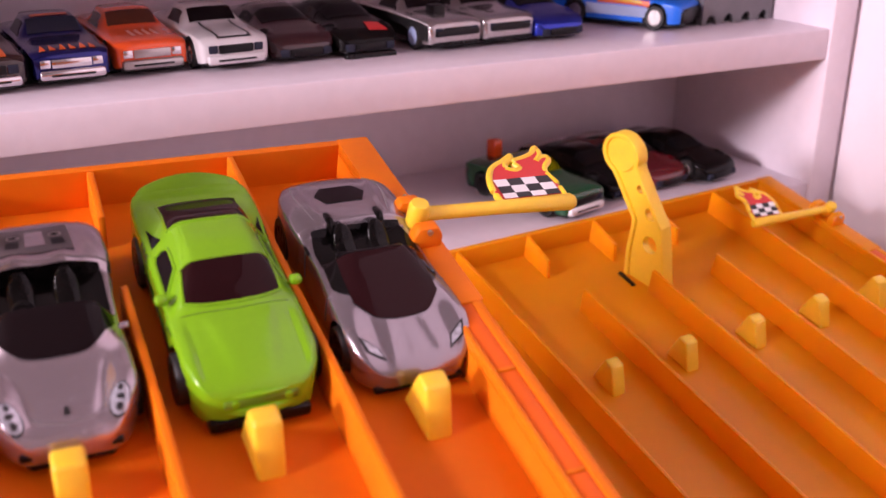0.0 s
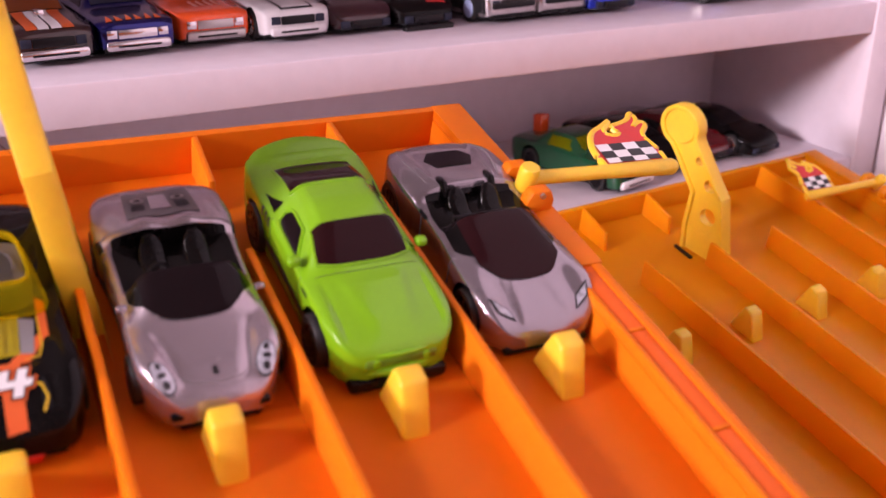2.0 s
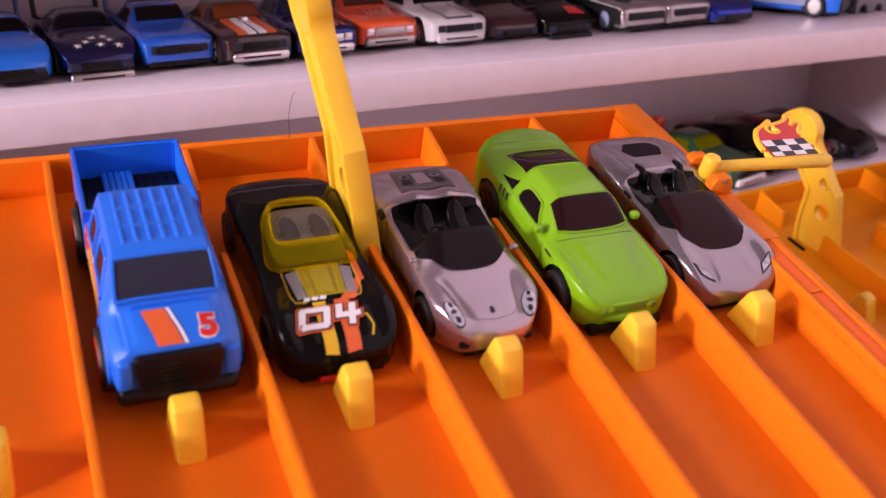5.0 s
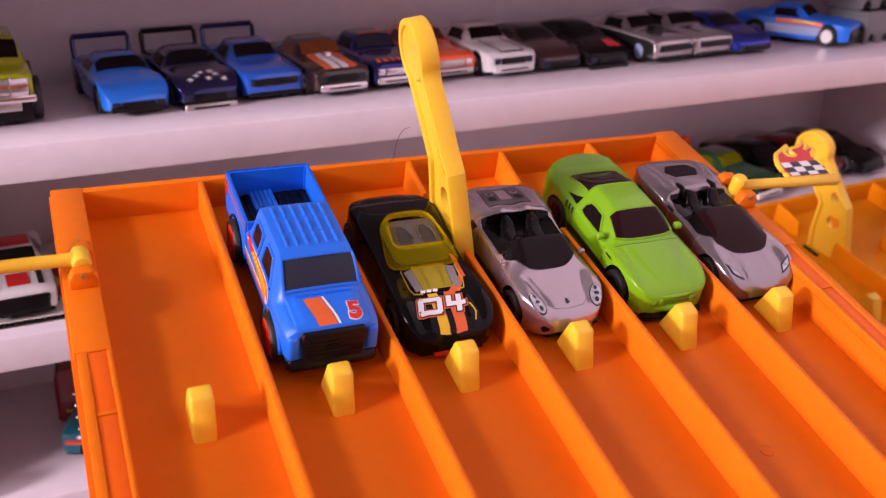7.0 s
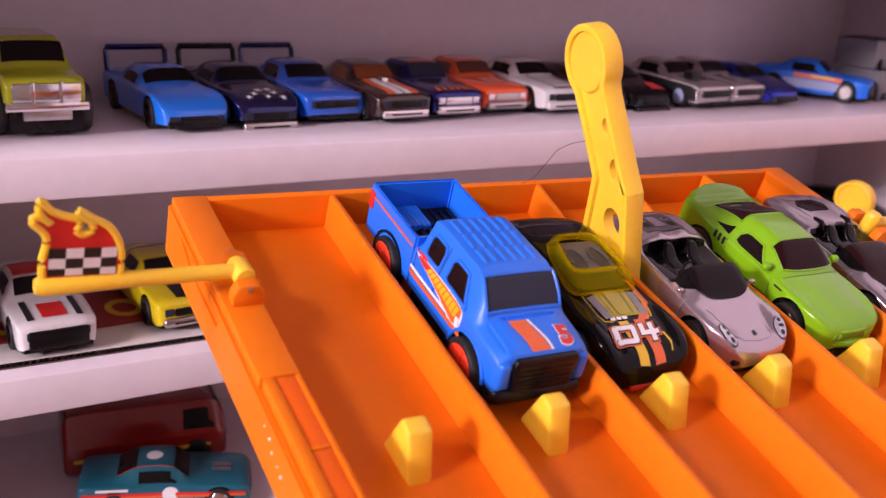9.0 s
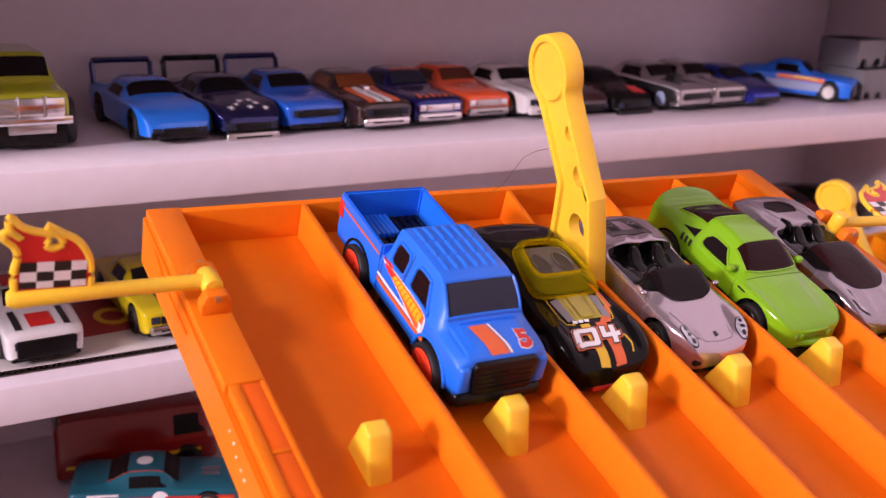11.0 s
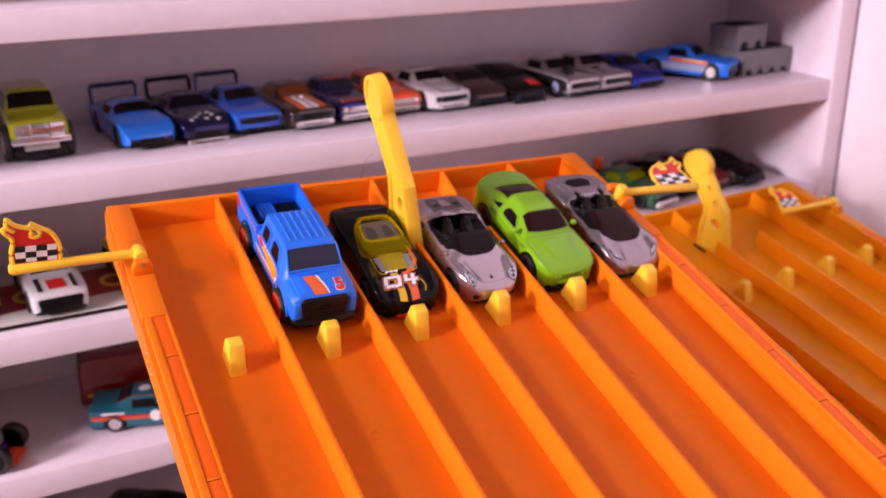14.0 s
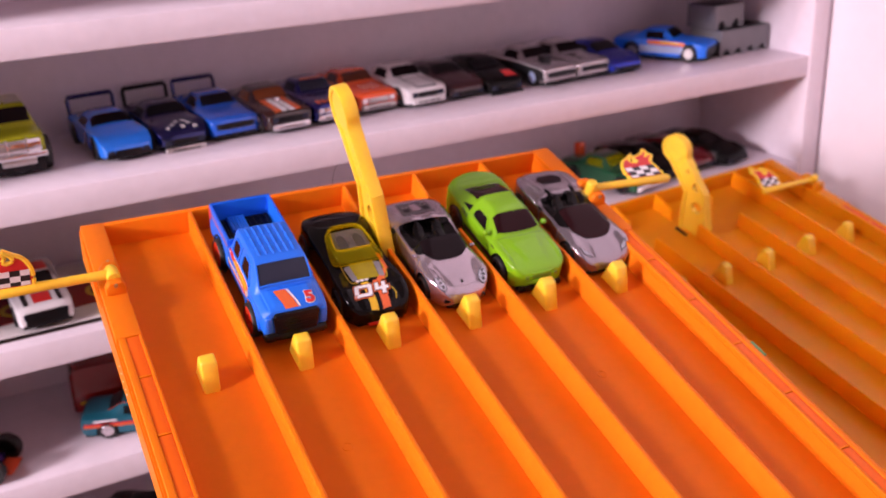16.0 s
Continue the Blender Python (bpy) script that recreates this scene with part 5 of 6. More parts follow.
    part("grille", prism([(-9.6, 19.6), (-10.4, 17.8), (-9.2, 9.0), (9.2, 9.0), (10.4, 17.8), (9.6, 19.6)], 3.0, "y", 0.7), BLACK, car, "black moulded grille", pose(0, 0.0001, 0) @ Matrix.Scale(0.001, 4))
    part("bumper", box(-0.0145, 0.0145, -0.0016, 0.0062, 0.0050, 0.0098, 0.0023, 4), BLACK, car)
    for k in range(5):
        part("grille_bar", box(-0.0086, 0.0086, -0.0017, -0.0010, (10.8 + 1.6 * k) * 0.001, (11.5 + 1.6 * k) * 0.001, 0.0002), BLACK, car)
    for s in (-1, 1):
        part("lamp_block", box((s * 12.2 - 1.9) * 0.001, (s * 12.2 + 1.9) * 0.001, -0.0010, 0.0060, 0.0100, 0.0184, 0.0012, 3), BLUE, car, "moulded blue headlight block")
        part("arch_flare", tube([(s * 0.0151, (ax[0] + 9.3 * math.cos(a)) * 0.001, (7.5 + 9.3 * math.sin(a)) * 0.001) for a in np.linspace(0.15, 2.99, 17)], 0.0006, 8), BLUE, car)
    part("bonnet_stripe", sh.decal([(-4.4, 0.6), (1.4, 0.6), (-1.4, 10.4), (-6.8, 10.4)], 0.2, 10, 8), ORANGEPRINT, car, "orange bonnet stripe")
    part("bonnet_line", sh.decal([(1.7, 0.6), (2.5, 0.6), (-0.3, 10.4), (-1.1, 10.4)], 0.22, 10, 3), WHITEPRINT, car)
    part("number", sh.lettering("5", 7.8, 7.6, 3.9, 0, 0.3, 1.1, 0, 0.085), WHITEPRINT, car)
    part("number_face", sh.lettering("5", 7.8, 7.6, 3.9, 0, 0.42, 1.1, 0, 0.05), REDPRINT, car, "red number 5")
    return car


def on_track(lane, y, turn=0.0, size=1.05):
    return TRACK @ pose(PITCH * lane + 0.0018, y, floor_at(y + 0.02) - RISE * 0.02 + 0.0002, math.degrees(math.atan(RISE)), 0, turn) @ Matrix.Scale(size, 4)


pickup(on_track(0.975, 0.0066, 0, 1.0) @ Matrix.Diagonal((0.98, 1.07, 1.0, 1)))
racer(on_track(1.97, 0.0060))
roadster(on_track(3, 0.0047))
coupe(on_track(4.01, 0.0057))
wedge(on_track(5, 0.0060))


# ---- cars on the shelves ----
SHAPES = {
    "muscle": [(0, 11.5, 3.8, 8.6, 9.6, 9, 10.0), (0.8, 13.4, 3.2, 10.0, 10.8, 10, 11.2), (4, 14.4, 2.8, 11.4, 11.8, 10, 12.2), (22, 14.9, 2.8, 12.6, 13.0, 10, 13.5), (25, 14.9, 2.8, 12.8, 13.6, 10, 14.2), (32, 14.6, 2.8, 13.0, 18.2, 9.2, 19.0),
               (38, 14.5, 2.8, 13.1, 19.0, 9.0, 19.7), (46, 14.6, 2.8, 13.2, 18.8, 9.0, 19.5), (56, 14.9, 2.8, 13.6, 14.8, 9.6, 15.4), (68, 14.6, 3.2, 13.4, 13.8, 10, 14.2), (70.4, 13.4, 4.2, 12.4, 12.8, 9.6, 13.2)],
    "aero": [(0, 9.0, 3.6, 5.6, 6.0, 7, 6.4), (1.0, 12.2, 3.0, 7.2, 7.6, 9.5, 8.0), (6, 14.4, 2.8, 10.6, 10.4, 9.6, 10.6), (14, 14.9, 2.8, 12.4, 12.0, 9.6, 12.2), (20, 14.9, 2.8, 12.6, 12.6, 10, 13.0), (26, 14.9, 2.8, 12.4, 13.4, 10, 14.0), (33, 14.6, 2.8, 12.8, 17.6, 9.2, 18.4),
             (39, 14.5, 2.8, 13.0, 18.4, 9.0, 19.0), (47, 14.6, 2.8, 13.2, 18.0, 9.0, 18.7), (58, 14.9, 2.8, 13.4, 14.8, 9.6, 15.4), (70, 14.6, 3.2, 13.0, 13.6, 10, 14.0), (72.4, 13.4, 4.2, 12.0, 12.6, 9.6, 13.0)],
    "sport": [(0, 8.0, 3.2, 5.0, 5.4, 6, 5.8), (1.0, 11.6, 2.6, 6.4, 6.8, 8.5, 7.2), (5, 14.2, 2.3, 8.8, 8.8, 9, 9.2), (12, 15.2, 2.3, 10.6, 10.4, 9.4, 10.8), (20, 15.2, 2.3, 11.2, 12.0, 9.4, 12.6), (30, 14.6, 2.3, 11.6, 15.8, 9.0, 16.6),
              (37, 14.4, 2.3, 12.0, 17.2, 8.6, 17.9), (45, 14.8, 2.3, 12.6, 16.6, 8.8, 17.3), (56, 15.6, 2.3, 13.4, 14.6, 9.4, 15.2), (67, 15.2, 3.0, 12.8, 13.4, 9.8, 13.8), (70.4, 13.0, 4.2, 11.0, 11.6, 9, 12.0)],
    "wagon": [(0, 12.6, 8.7, 16, 17.4, 11, 18), (0.8, 13.8, 8.1, 17.4, 18.4, 11.4, 19), (4, 14.4, 7.9, 19, 19, 11.6, 19.6), (17, 14.6, 7.9, 20, 19.8, 11.6, 20.4), (19.5, 14.6, 7.9, 20.2, 21, 11.4, 21.8), (24, 14.4, 7.9, 20.4, 27.6, 10.8, 28.6),
              (30, 14.4, 7.9, 20.4, 29, 10.6, 30), (56, 14.4, 7.9, 20.4, 28.8, 10.6, 29.8), (60, 14.2, 8.1, 20.2, 27, 10.8, 28), (61.4, 13.4, 8.9, 19, 21, 11, 22)],
    "van": [(0, 11.6, 3.0, 12.0, 15.0, 9.6, 16.0), (1.2, 13.6, 2.4, 14.0, 21.0, 10.4, 22.5), (5, 14.4, 2.2, 15.0, 27.5, 11, 29.0), (12, 14.6, 2.2, 15.2, 29.0, 11.4, 30.4), (60, 14.6, 2.2, 15.2, 29.0, 11.4, 30.4), (70, 14.4, 2.4, 15.0, 28.0, 11.2, 29.4), (72, 13.2, 3.4, 13.0, 24, 10.4, 25.0)],
}
SHELLS = {k: Shell(v, k in ("wagon", "van", "muscle")) for k, v in SHAPES.items()}
BODY_MESH = {}
AXLES = {"muscle": (13.0, 56.0), "aero": (14.0, 57.0), "sport": (13.6, 56.5), "wagon": (11.5, 48.0), "van": (14.0, 57.0)}
SCREEN = {"muscle": (25.6, 31.6), "aero": (26.8, 32.6), "sport": (21.0, 30.6), "wagon": (20.0, 24.2), "van": (2.2, 5.6)}
REAR = {"muscle": (47.0, 55.0), "aero": (48.5, 57.0), "sport": (46.0, 54.0), "wagon": (60.2, 61.0), "van": (70.2, 71.4)}
SIDE = {"muscle": (30.5, 46.0), "aero": (31.5, 47.5), "sport": (28.0, 42.0), "wagon": (25.0, 57.0), "van": (6.0, 20.0)}


def shelf_car(shape, m, colour_mat, label, glass=DARKGLASS, rim=CHROME, wheel=0.0052, bumper=None, grille=BLACK, base=BLACK, group="cars on the shelves", scale=1.12):
    sh = SHELLS[shape]
    near = -0.006 if m.translation.z > -0.05 else 0.0
    car = thing("toy_car", Matrix.Translation((0, near, 0)) @ m @ Matrix.Diagonal((scale, scale, scale * (1.12 if near else 1.0), 1)), label, "toy car", group)
    ax = AXLES[shape]
    r = wheel * 1000
    key = (shape, r)
    if key not in BODY_MESH:
        b = sh.mesh([(y, r) for y in ax], r + 1.1, 56, 18)
        BODY_MESH[key] = b
    me = mesh_of("body", BODY_MESH[key].copy(), colour_mat)
    body = new("body", me)
    body.parent = car
    chassis(car, sh, 1.8, 9.0 if shape != "wagon" else 12.0, base)
    add_wheels(car, [a * 0.001 for a in ax], 0.0152 if shape != "wagon" else 0.0172, wheel, 0.0046, rim, 5)
    y0, y1 = SCREEN[shape]
    part("windscreen", sh.patch(y0, y1, -0.30, 0.30, 0.2, 8, 10), glass, car)
    y0, y1 = REAR[shape]
    part("rear_window", sh.patch(y0, y1, -0.25, 0.25, 0.2, 6, 8), glass, car)
    y0, y1 = SIDE[shape]
    for s in (-1, 1):
        part("side_window", sh.patch(y0, y1, s * (0.385 if sh.crisp else 0.32), s * (0.51 if sh.crisp else 0.455), 0.2, 8, 4, lambda y, v: (y if abs(v) > 0.45 else max(y, y0 + 2.5), v)), glass, car)
        part("headlight", box((s * 9.4 - 1.9) * 0.001, (s * 9.4 + 1.9) * 0.001, -0.0004, 0.0012, sh.section(0.4)[4][1] * 0.001 - 0.0030, sh.section(0.4)[4][1] * 0.001 - 0.0002, 0.0004), CHROME if grille is not BLACK else GREYGLASS, car)
    zf = sh.section(0.4)[4][1] * 0.001
    part("grille", box(-0.0072, 0.0072, -0.0006, 0.0012, zf - 0.0032, zf - 0.0002, 0.0004), grille, car)
    if bumper:
        part("bumper", box(-0.0120, 0.0120, -0.0016, 0.0026, zf - 0.0070, zf - 0.0036, 0.0013, 4), bumper, car)
        part("bumper_slot", box(-0.0080, 0.0080, -0.0018, 0.0, zf - 0.0058, zf - 0.0050, 0.0003), BLACK, car)
    return car, sh


def hoop_wing(car, mat):
    """The tall hoop wing of an aero stock car."""
    b = tube([(-0.0130, 0.068, 0.012), (-0.0130, 0.070, 0.0205), (-0.0125, 0.0705, 0.0217), (0.0125, 0.0705, 0.0217), (0.0130, 0.070, 0.0205), (0.0130, 0.068, 0.012)], 0.0012, 8)
    part("rear_wing", b, mat, car, "tall hoop-shaped rear wing")


def stripe(car, sh, x0, x1, y0, y1, mat, name="stripe", off=0.22):
    part(name, sh.decal([(x0, y0), (x1, y0), (x1, y1), (x0, y1)], off, 10, 3), mat, car)


A, B, C, D = BOARDS[3] + 0.0002, BOARDS[2] + 0.0002, BOARDS[1] + 0.0002, BOARDS[0] + 0.0002
LIME = paint("lime_yellow_paint", (0.42, 0.45, 0.01))
SKY = paint("bright_blue_paint", (0.010, 0.18, 0.80))
NAVY = paint("navy_paint", (0.012, 0.014, 0.10), 1)
MIDBLUE = paint("mid_blue_paint", (0.010, 0.11, 0.62))
DEEPBLUE = paint("metallic_blue_paint", (0.01, 0.03, 0.42), 1)
BROWN = paint("black_brown_paint", (0.03, 0.012, 0.01))
TANGERINE = paint("tangerine_paint", (0.88, 0.10, 0.015))
WHITE = paint("white_paint", (0.72, 0.70, 0.70))
MAROON = paint("dark_maroon_paint", (0.035, 0.008, 0.01))
GREYMETAL = paint("grey_metallic_paint", (0.42, 0.39, 0.39), 1)
TEAL = paint("teal_paint", (0.004, 0.11, 0.16), 0, 0.3)
DARKRED = paint("dark_red_paint", (0.22, 0.010, 0.010))
BOTTLE = paint("bottle_green_paint", (0.008, 0.07, 0.03), 1)
YELLOWPAINT = paint("yellow_paint", (0.70, 0.55, 0.01))
PURPLE = paint("purple_paint", (0.06, 0.02, 0.22), 1)
PALEBLUE = plain_material("pale_blue_print", (0.35, 0.42, 0.62), 0.35)

# lime wagon with chrome front
car, sh = shelf_car("wagon", pose(-0.0390, 0.0400, A, 0, 0, 2), LIME, "lime yellow toy off-road wagon with chrome grille and big tyres", DARKGLASS, CHROME, 0.0082, None, CHROME)
part("chrome_grille", box(-0.0120, 0.0120, -0.0012, 0.0015, 0.0115, 0.0178, 0.0006), CHROME, car, "chrome grille")
for k in (-1, 1):
    part("grille_bar", box((k * 5.0 - 0.7) * 0.001, (k * 5.0 + 0.7) * 0.001, -0.0022, 0.0, 0.0100, 0.0185, 0.0004), CHROME, car)
part("bumper", box(-0.0145, 0.0145, -0.0024, 0.0016, 0.0090, 0.0118, 0.0006), CHROME, car, "chrome bumper")
part("skid_plate", box(-0.0085, 0.0085, -0.0012, 0.0040, 0.0058, 0.0090, 0.0005), STEEL, car)
# three winged cars
car, sh = shelf_car("aero", pose(0.0225, 0.0370, A, 0, 0, 5), SKY, "bright blue toy stock car with tall rear wing and black nose", DARKGLASS, BLACK)
hoop_wing(car, NAVY)
part("black_nose", box(-0.0118, 0.0118, -0.0008, 0.0026, 0.0020, 0.0046, 0.0007), BLACK, car)
car, sh = shelf_car("aero", pose(0.0575, 0.0405, A, 0, 0, 4), NAVY, "dark navy toy stock car with white stars and tall wing", BLACK, BLACK, bumper=STEEL)
hoop_wing(car, BLACK)
for k, (x, y) in enumerate(((-7, 6), (-3.5, 9), (1.5, 6), (5.5, 9.5), (8, 5), (-0.5, 12.5), (4, 13))):
    stars = bmesh.new()
    for a in (0.2, 1.25, 2.3):
        c, s_ = math.cos(a + k), math.sin(a + k)
        quad = [(x - 2.3 * c, y - 2.3 * s_), (x + 0.45 * s_, y - 0.45 * c), (x + 2.3 * c, y + 2.3 * s_), (x - 0.45 * s_, y + 0.45 * c)]
        stars.faces.new([stars.verts.new((px * 0.001, py * 0.001, (sh.height(px, py) + 0.25) * 0.001)) for px, py in quad])
    part("star", stars, WHITEPRINT, car)
car, sh = shelf_car("muscle", pose(0.0915, 0.0440, A, 0, 0, 4), MIDBLUE, "mid blue toy muscle car with split black grille and wing", BLACK, BLACK)
hoop_wing(car, NAVY)
for s in (-1, 1):
    part("grille_half", box((s * 5.2 - 4.4) * 0.001, (s * 5.2 + 4.4) * 0.001, -0.0010, 0.0008, 0.0062, 0.0086, 0.0008), BLACK, car)
# dark car with orange and white bonnet stripes
car, sh = shelf_car("muscle", pose(0.1265, 0.0380, A, 0, 0, 5), BROWN, "black-brown toy car with orange and white striped bonnet", plain_material("amber_glass", (0.20, 0.05, 0.01), 0.08), CHROME, bumper=CHROME)
stripe(car, sh, -8.5, -4.5, 1.5, 25, ORANGEPRINT)
stripe(car, sh, -4.3, -0.6, 1.5, 25, WHITEPRINT)
stripe(car, sh, 0.2, 3.8, 1.5, 25, WHITEPRINT)
stripe(car, sh, 4.0, 8.0, 1.5, 25, ORANGEPRINT)
part("bonnet_scoop", box(-0.0018, 0.0018, 0.0180, 0.0235, 0.0128, 0.0155, 0.0006), CHROME, car)
# navy car with flames
car, sh = shelf_car("muscle", pose(0.1600, 0.0430, A, 0, 0, 4), paint("royal_blue_paint", (0.012, 0.015, 0.17), 1), "navy blue toy car with orange flames and chrome bumper", GREYGLASS, CHROME, bumper=CHROME, grille=CHROME)
for k in range(6):
    x = -9.5 + 3.6 * k
    part("flame", sh.decal([(x - 1.1, 2.0), (x + 1.3, 2.0), (x + 0.5 * (-1) ** k, 8.6), (x + 0.3 * (-1) ** k, 8.6)], 0.24, 5, 2), ORANGEPRINT, car)
part("roof_stripe", sh.decal([(-7, 33), (7, 33), (7, 36), (-7, 36)], 0.2, 3, 5), ORANGEPRINT, car)
# orange car
car, sh = shelf_car("muscle", pose(0.1945, 0.0500, A, 0, 0, 4), TANGERINE, "orange toy muscle car with white bonnet print and grey grille", plain_material("brown_glass", (0.10, 0.025, 0.01), 0.08), BLACK, bumper=STEEL, grille=STEEL)
for k in range(4):
    part("bonnet_print", sh.decal([(-5 + 3 * k, 9.0 + (k % 2)), (-3.4 + 3 * k, 8.4), (-3.8 + 3 * k, 19.0), (-5.2 + 3 * k, 17.0)], 0.22, 5, 2), plain_material("pale_orange_print", (0.75, 0.32, 0.22), 0.4), car)
# white car with black stripes
car, sh = shelf_car("muscle", pose(0.2300, 0.0440, A, 0, 0, 4), WHITE, "white toy muscle car with thin black bonnet stripes", DARKGLASS, CHROME, bumper=WHITE)
stripe(car, sh, -7.0, -6.0, 1.0, 25, BLACKPRINT)
stripe(car, sh, 6.0, 7.0, 1.0, 25, BLACKPRINT)
stripe(car, sh, -6.0, 6.0, 1.0, 2.2, BLACKPRINT)
# two black cars
car, sh = shelf_car("sport", pose(0.2640, 0.0470, A, 0, 0, 4), MAROON, "black toy sports car with a maroon sheen", BLACK, BLACK)
car, sh = shelf_car("sport", pose(0.2960, 0.0460, A, 0, 0, 3), BLACKPAINT, "black toy sports car with a red bonnet flash", BLACK, BLACK, bumper=BLACK)
part("red_flash", sh.decal([(1.5, 4.5), (10.5, 4.0), (9.5, 12.5), (3.0, 13.5)], 0.24), plain_material("bright_red_print", (0.65, 0.03, 0.03), 0.35), car)
# silver pair and a blue car
car, sh = shelf_car("muscle", pose(0.3400, 0.0410, A, 0, 0, 6), GREYMETAL, "silver toy muscle car with black lower sides and grille", DARKGLASS, PALEBLUE)
for s in (-1, 1):
    part("black_side", sh.patch(2, 69, s * 0.66, s * 0.96, 0.15, 20, 4), BLACKPRINT, car)
    part("white_line", sh.patch(2, 60, s * 0.60, s * 0.64, 0.18, 20, 1), WHITEPRINT, car)
part("bonnet_scoop", box(-0.0032, 0.0032, 0.0140, 0.0215, 0.0120, 0.0160, 0.0008), BLACK, car)
part("black_grille", box(-0.0115, 0.0115, -0.0009, 0.0008, 0.0058, 0.0084, 0.0006), BLACK, car)
car, sh = shelf_car("muscle", pose(0.3715, 0.0430, A, 0, 0, 5), GREYMETAL, "silver-grey toy muscle car with dark red bonnet marks", DARKGLASS, BLACK)
stripe(car, sh, -6.5, -2.5, 8, 20, MAROON)
part("black_grille", box(-0.0105, 0.0105, -0.0009, 0.0008, 0.0060, 0.0084, 0.0006), BLACK, car)
car, sh = shelf_car("sport", pose(0.4030, 0.0420, A, 0, 0, 4), DEEPBLUE, "metallic blue toy coupe with black windows", BLACK, BLACK)
# blue drag car with flames, turned sideways
car, sh = shelf_car("muscle", pose(0.4870, 0.0420, A, 0, 0, 30), BLUE, "blue toy drag car with orange flame sides and steel wheels", DARKGLASS, STEEL)
for s in (-1, 1):
    part("flame_side", sh.patch(16, 44, s * 0.60, s * 0.80, 0.2, 12, 4, lambda y, v: (y, v)), ORANGEPRINT, car, "orange flame print")
    part("flame_tip", sh.patch(20, 34, s * 0.64, s * 0.74, 0.3, 8, 3), YELLOWPRINT, car)
    part("pale_side", sh.patch(14, 50, s * 0.82, s * 0.95, 0.2, 10, 2), PALEBLUE, car)
part("black_nose", box(-0.0125, 0.0125, -0.0010, 0.0018, 0.0030, 0.0082, 0.0007), BLACK, car)


BLOCKGREY = plain_material("dark_grey_block", (0.19, 0.18, 0.19), 0.5, 0, 0, 0.12, 90.0)


def arched_block(m, w, d, h, arches, label):
    """A grey block with a row of half-round openings along its foot."""
    ob = thing("grey_block", m, label, "toy block", "grey blocks")
    step = w / arches
    r = step * 0.27
    outline = [(w / 2, 0.0), (w / 2, h), (-w / 2, h), (-w / 2, 0.0)]
    for k in range(arches):
        cx = -w / 2 + step * (k + 0.5)
        outline += [(cx - r, 0.0)] + [(cx - r * math.cos(a), 0.0015 + r * math.sin(a)) for a in np.linspace(0, math.pi, 11)] + [(cx + r, 0.0)]
    part("block_body", prism(outline, d, "y", 0.0, 0), BLOCKGREY, ob)
    for k in range(arches):
        cx = -w / 2 + step * (k + 0.5)
        part("dark_disc", lathe([(0.0001, -d * 0.42), (r * 1.02, -d * 0.42), (r * 1.02, d * 0.42), (0.0001, d * 0.42)], "y", 20), BLACK, ob, at=pose(cx, 0, r * 0.98 + 0.0005))
    part("dark_top", box(-w / 2 + 0.002, w / 2 - 0.002, -d / 2 + 0.002, d / 2 - 0.002, h, h + 0.0008, 0.0003), BLACK, ob)
    return ob


arched_block(pose(0.5255, 0.0580, A, 0, 0, 4), 0.056, 0.034, 0.0205, 4, "grey plastic block with round dark openings on the shelf")
arched_block(pose(0.5120, 0.0620, A + 0.0214, 0, 0, 6), 0.034, 0.030, 0.0185, 2, "smaller grey plastic block stacked on another block")

# middle board: a sheet of corrugated card with cars on it
sheet = thing("card_sheet", pose(-0.14, 0.060, B), "flat white cardboard sheet with dark corrugated edge", "cardboard")
part("sheet", box(-0.030, 0.185, -0.049, 0.050, 0.0026, 0.0030), CARD, sheet)
part("lower_sheet", box(-0.030, 0.185, -0.049, 0.050, 0.0, 0.0004), CARDDARK, sheet)
flute = bmesh.new()
ys = [-0.0488, 0.0498]
rows = [[flute.verts.new((-0.029 + k * 0.00125, y, 0.0005 if k % 2 else 0.0025)) for k in range(171)] for y in ys]
for k in range(170):
    flute.faces.new((rows[0][k], rows[0][k + 1], rows[1][k + 1], rows[1][k]))
part("fluting", flute, CARDDARK, sheet, "dark zigzag fluting", smooth=False)
B2 = B + 0.0031
leaf = thing("printed_card", pose(-0.030, 0.055, B2, 0, 0, 4), "red printed card with yellow flame shapes, lying flat", "card")
part("card_face", box(-0.075, 0.045, -0.022, 0.022, 0.0, 0.0006), plain_material("dark_red_card", (0.30, 0.02, 0.02), 0.5), leaf)
for k in range(4):
    ringb = lathe([(0.0060, 0.0), (0.0095, 0.0), (0.0095, 0.0003), (0.0060, 0.0003), (0.0060, 0.0)], "z", 22)
    part("yellow_shape", ringb, YELLOWPRINT, leaf, at=pose(-0.055 + 0.026 * k, -0.004, 0.0007) @ Matrix.Diagonal((0.9, 1.15, 1, 1)))
car, sh = shelf_car("muscle", pose(-0.0430, 0.0165, B2, 0, 0, 3), WHITE, "white toy rally car with red and black panels", BLACK, BLACK)
part("black_front", box(-0.0108, 0.0108, -0.0010, 0.0016, 0.0030, 0.0096, 0.0008), BLACK, car)
stripe(car, sh, -4.5, 4.5, 5, 17, REDPRINT, "red_panel")
stripe(car, sh, -10.0, -7.6, 4, 21, BLACKPRINT)
stripe(car, sh, 7.6, 10.0, 4, 21, BLACKPRINT)
part("red_roof", sh.patch(33.5, 46, -0.24, 0.24, 0.2, 6, 8), REDPRINT, car)
car, sh = shelf_car("sport", pose(-0.0870, 0.0300, B2, 0, 0, 20), BOTTLE, "dark green toy hot rod with big black tyres", BLACK, BLACK, 0.0082)
part("yellow_plate", box(0.006, 0.012, 0.000, 0.004, 0.004, 0.010, 0.0006), YELLOWPRINT, car)
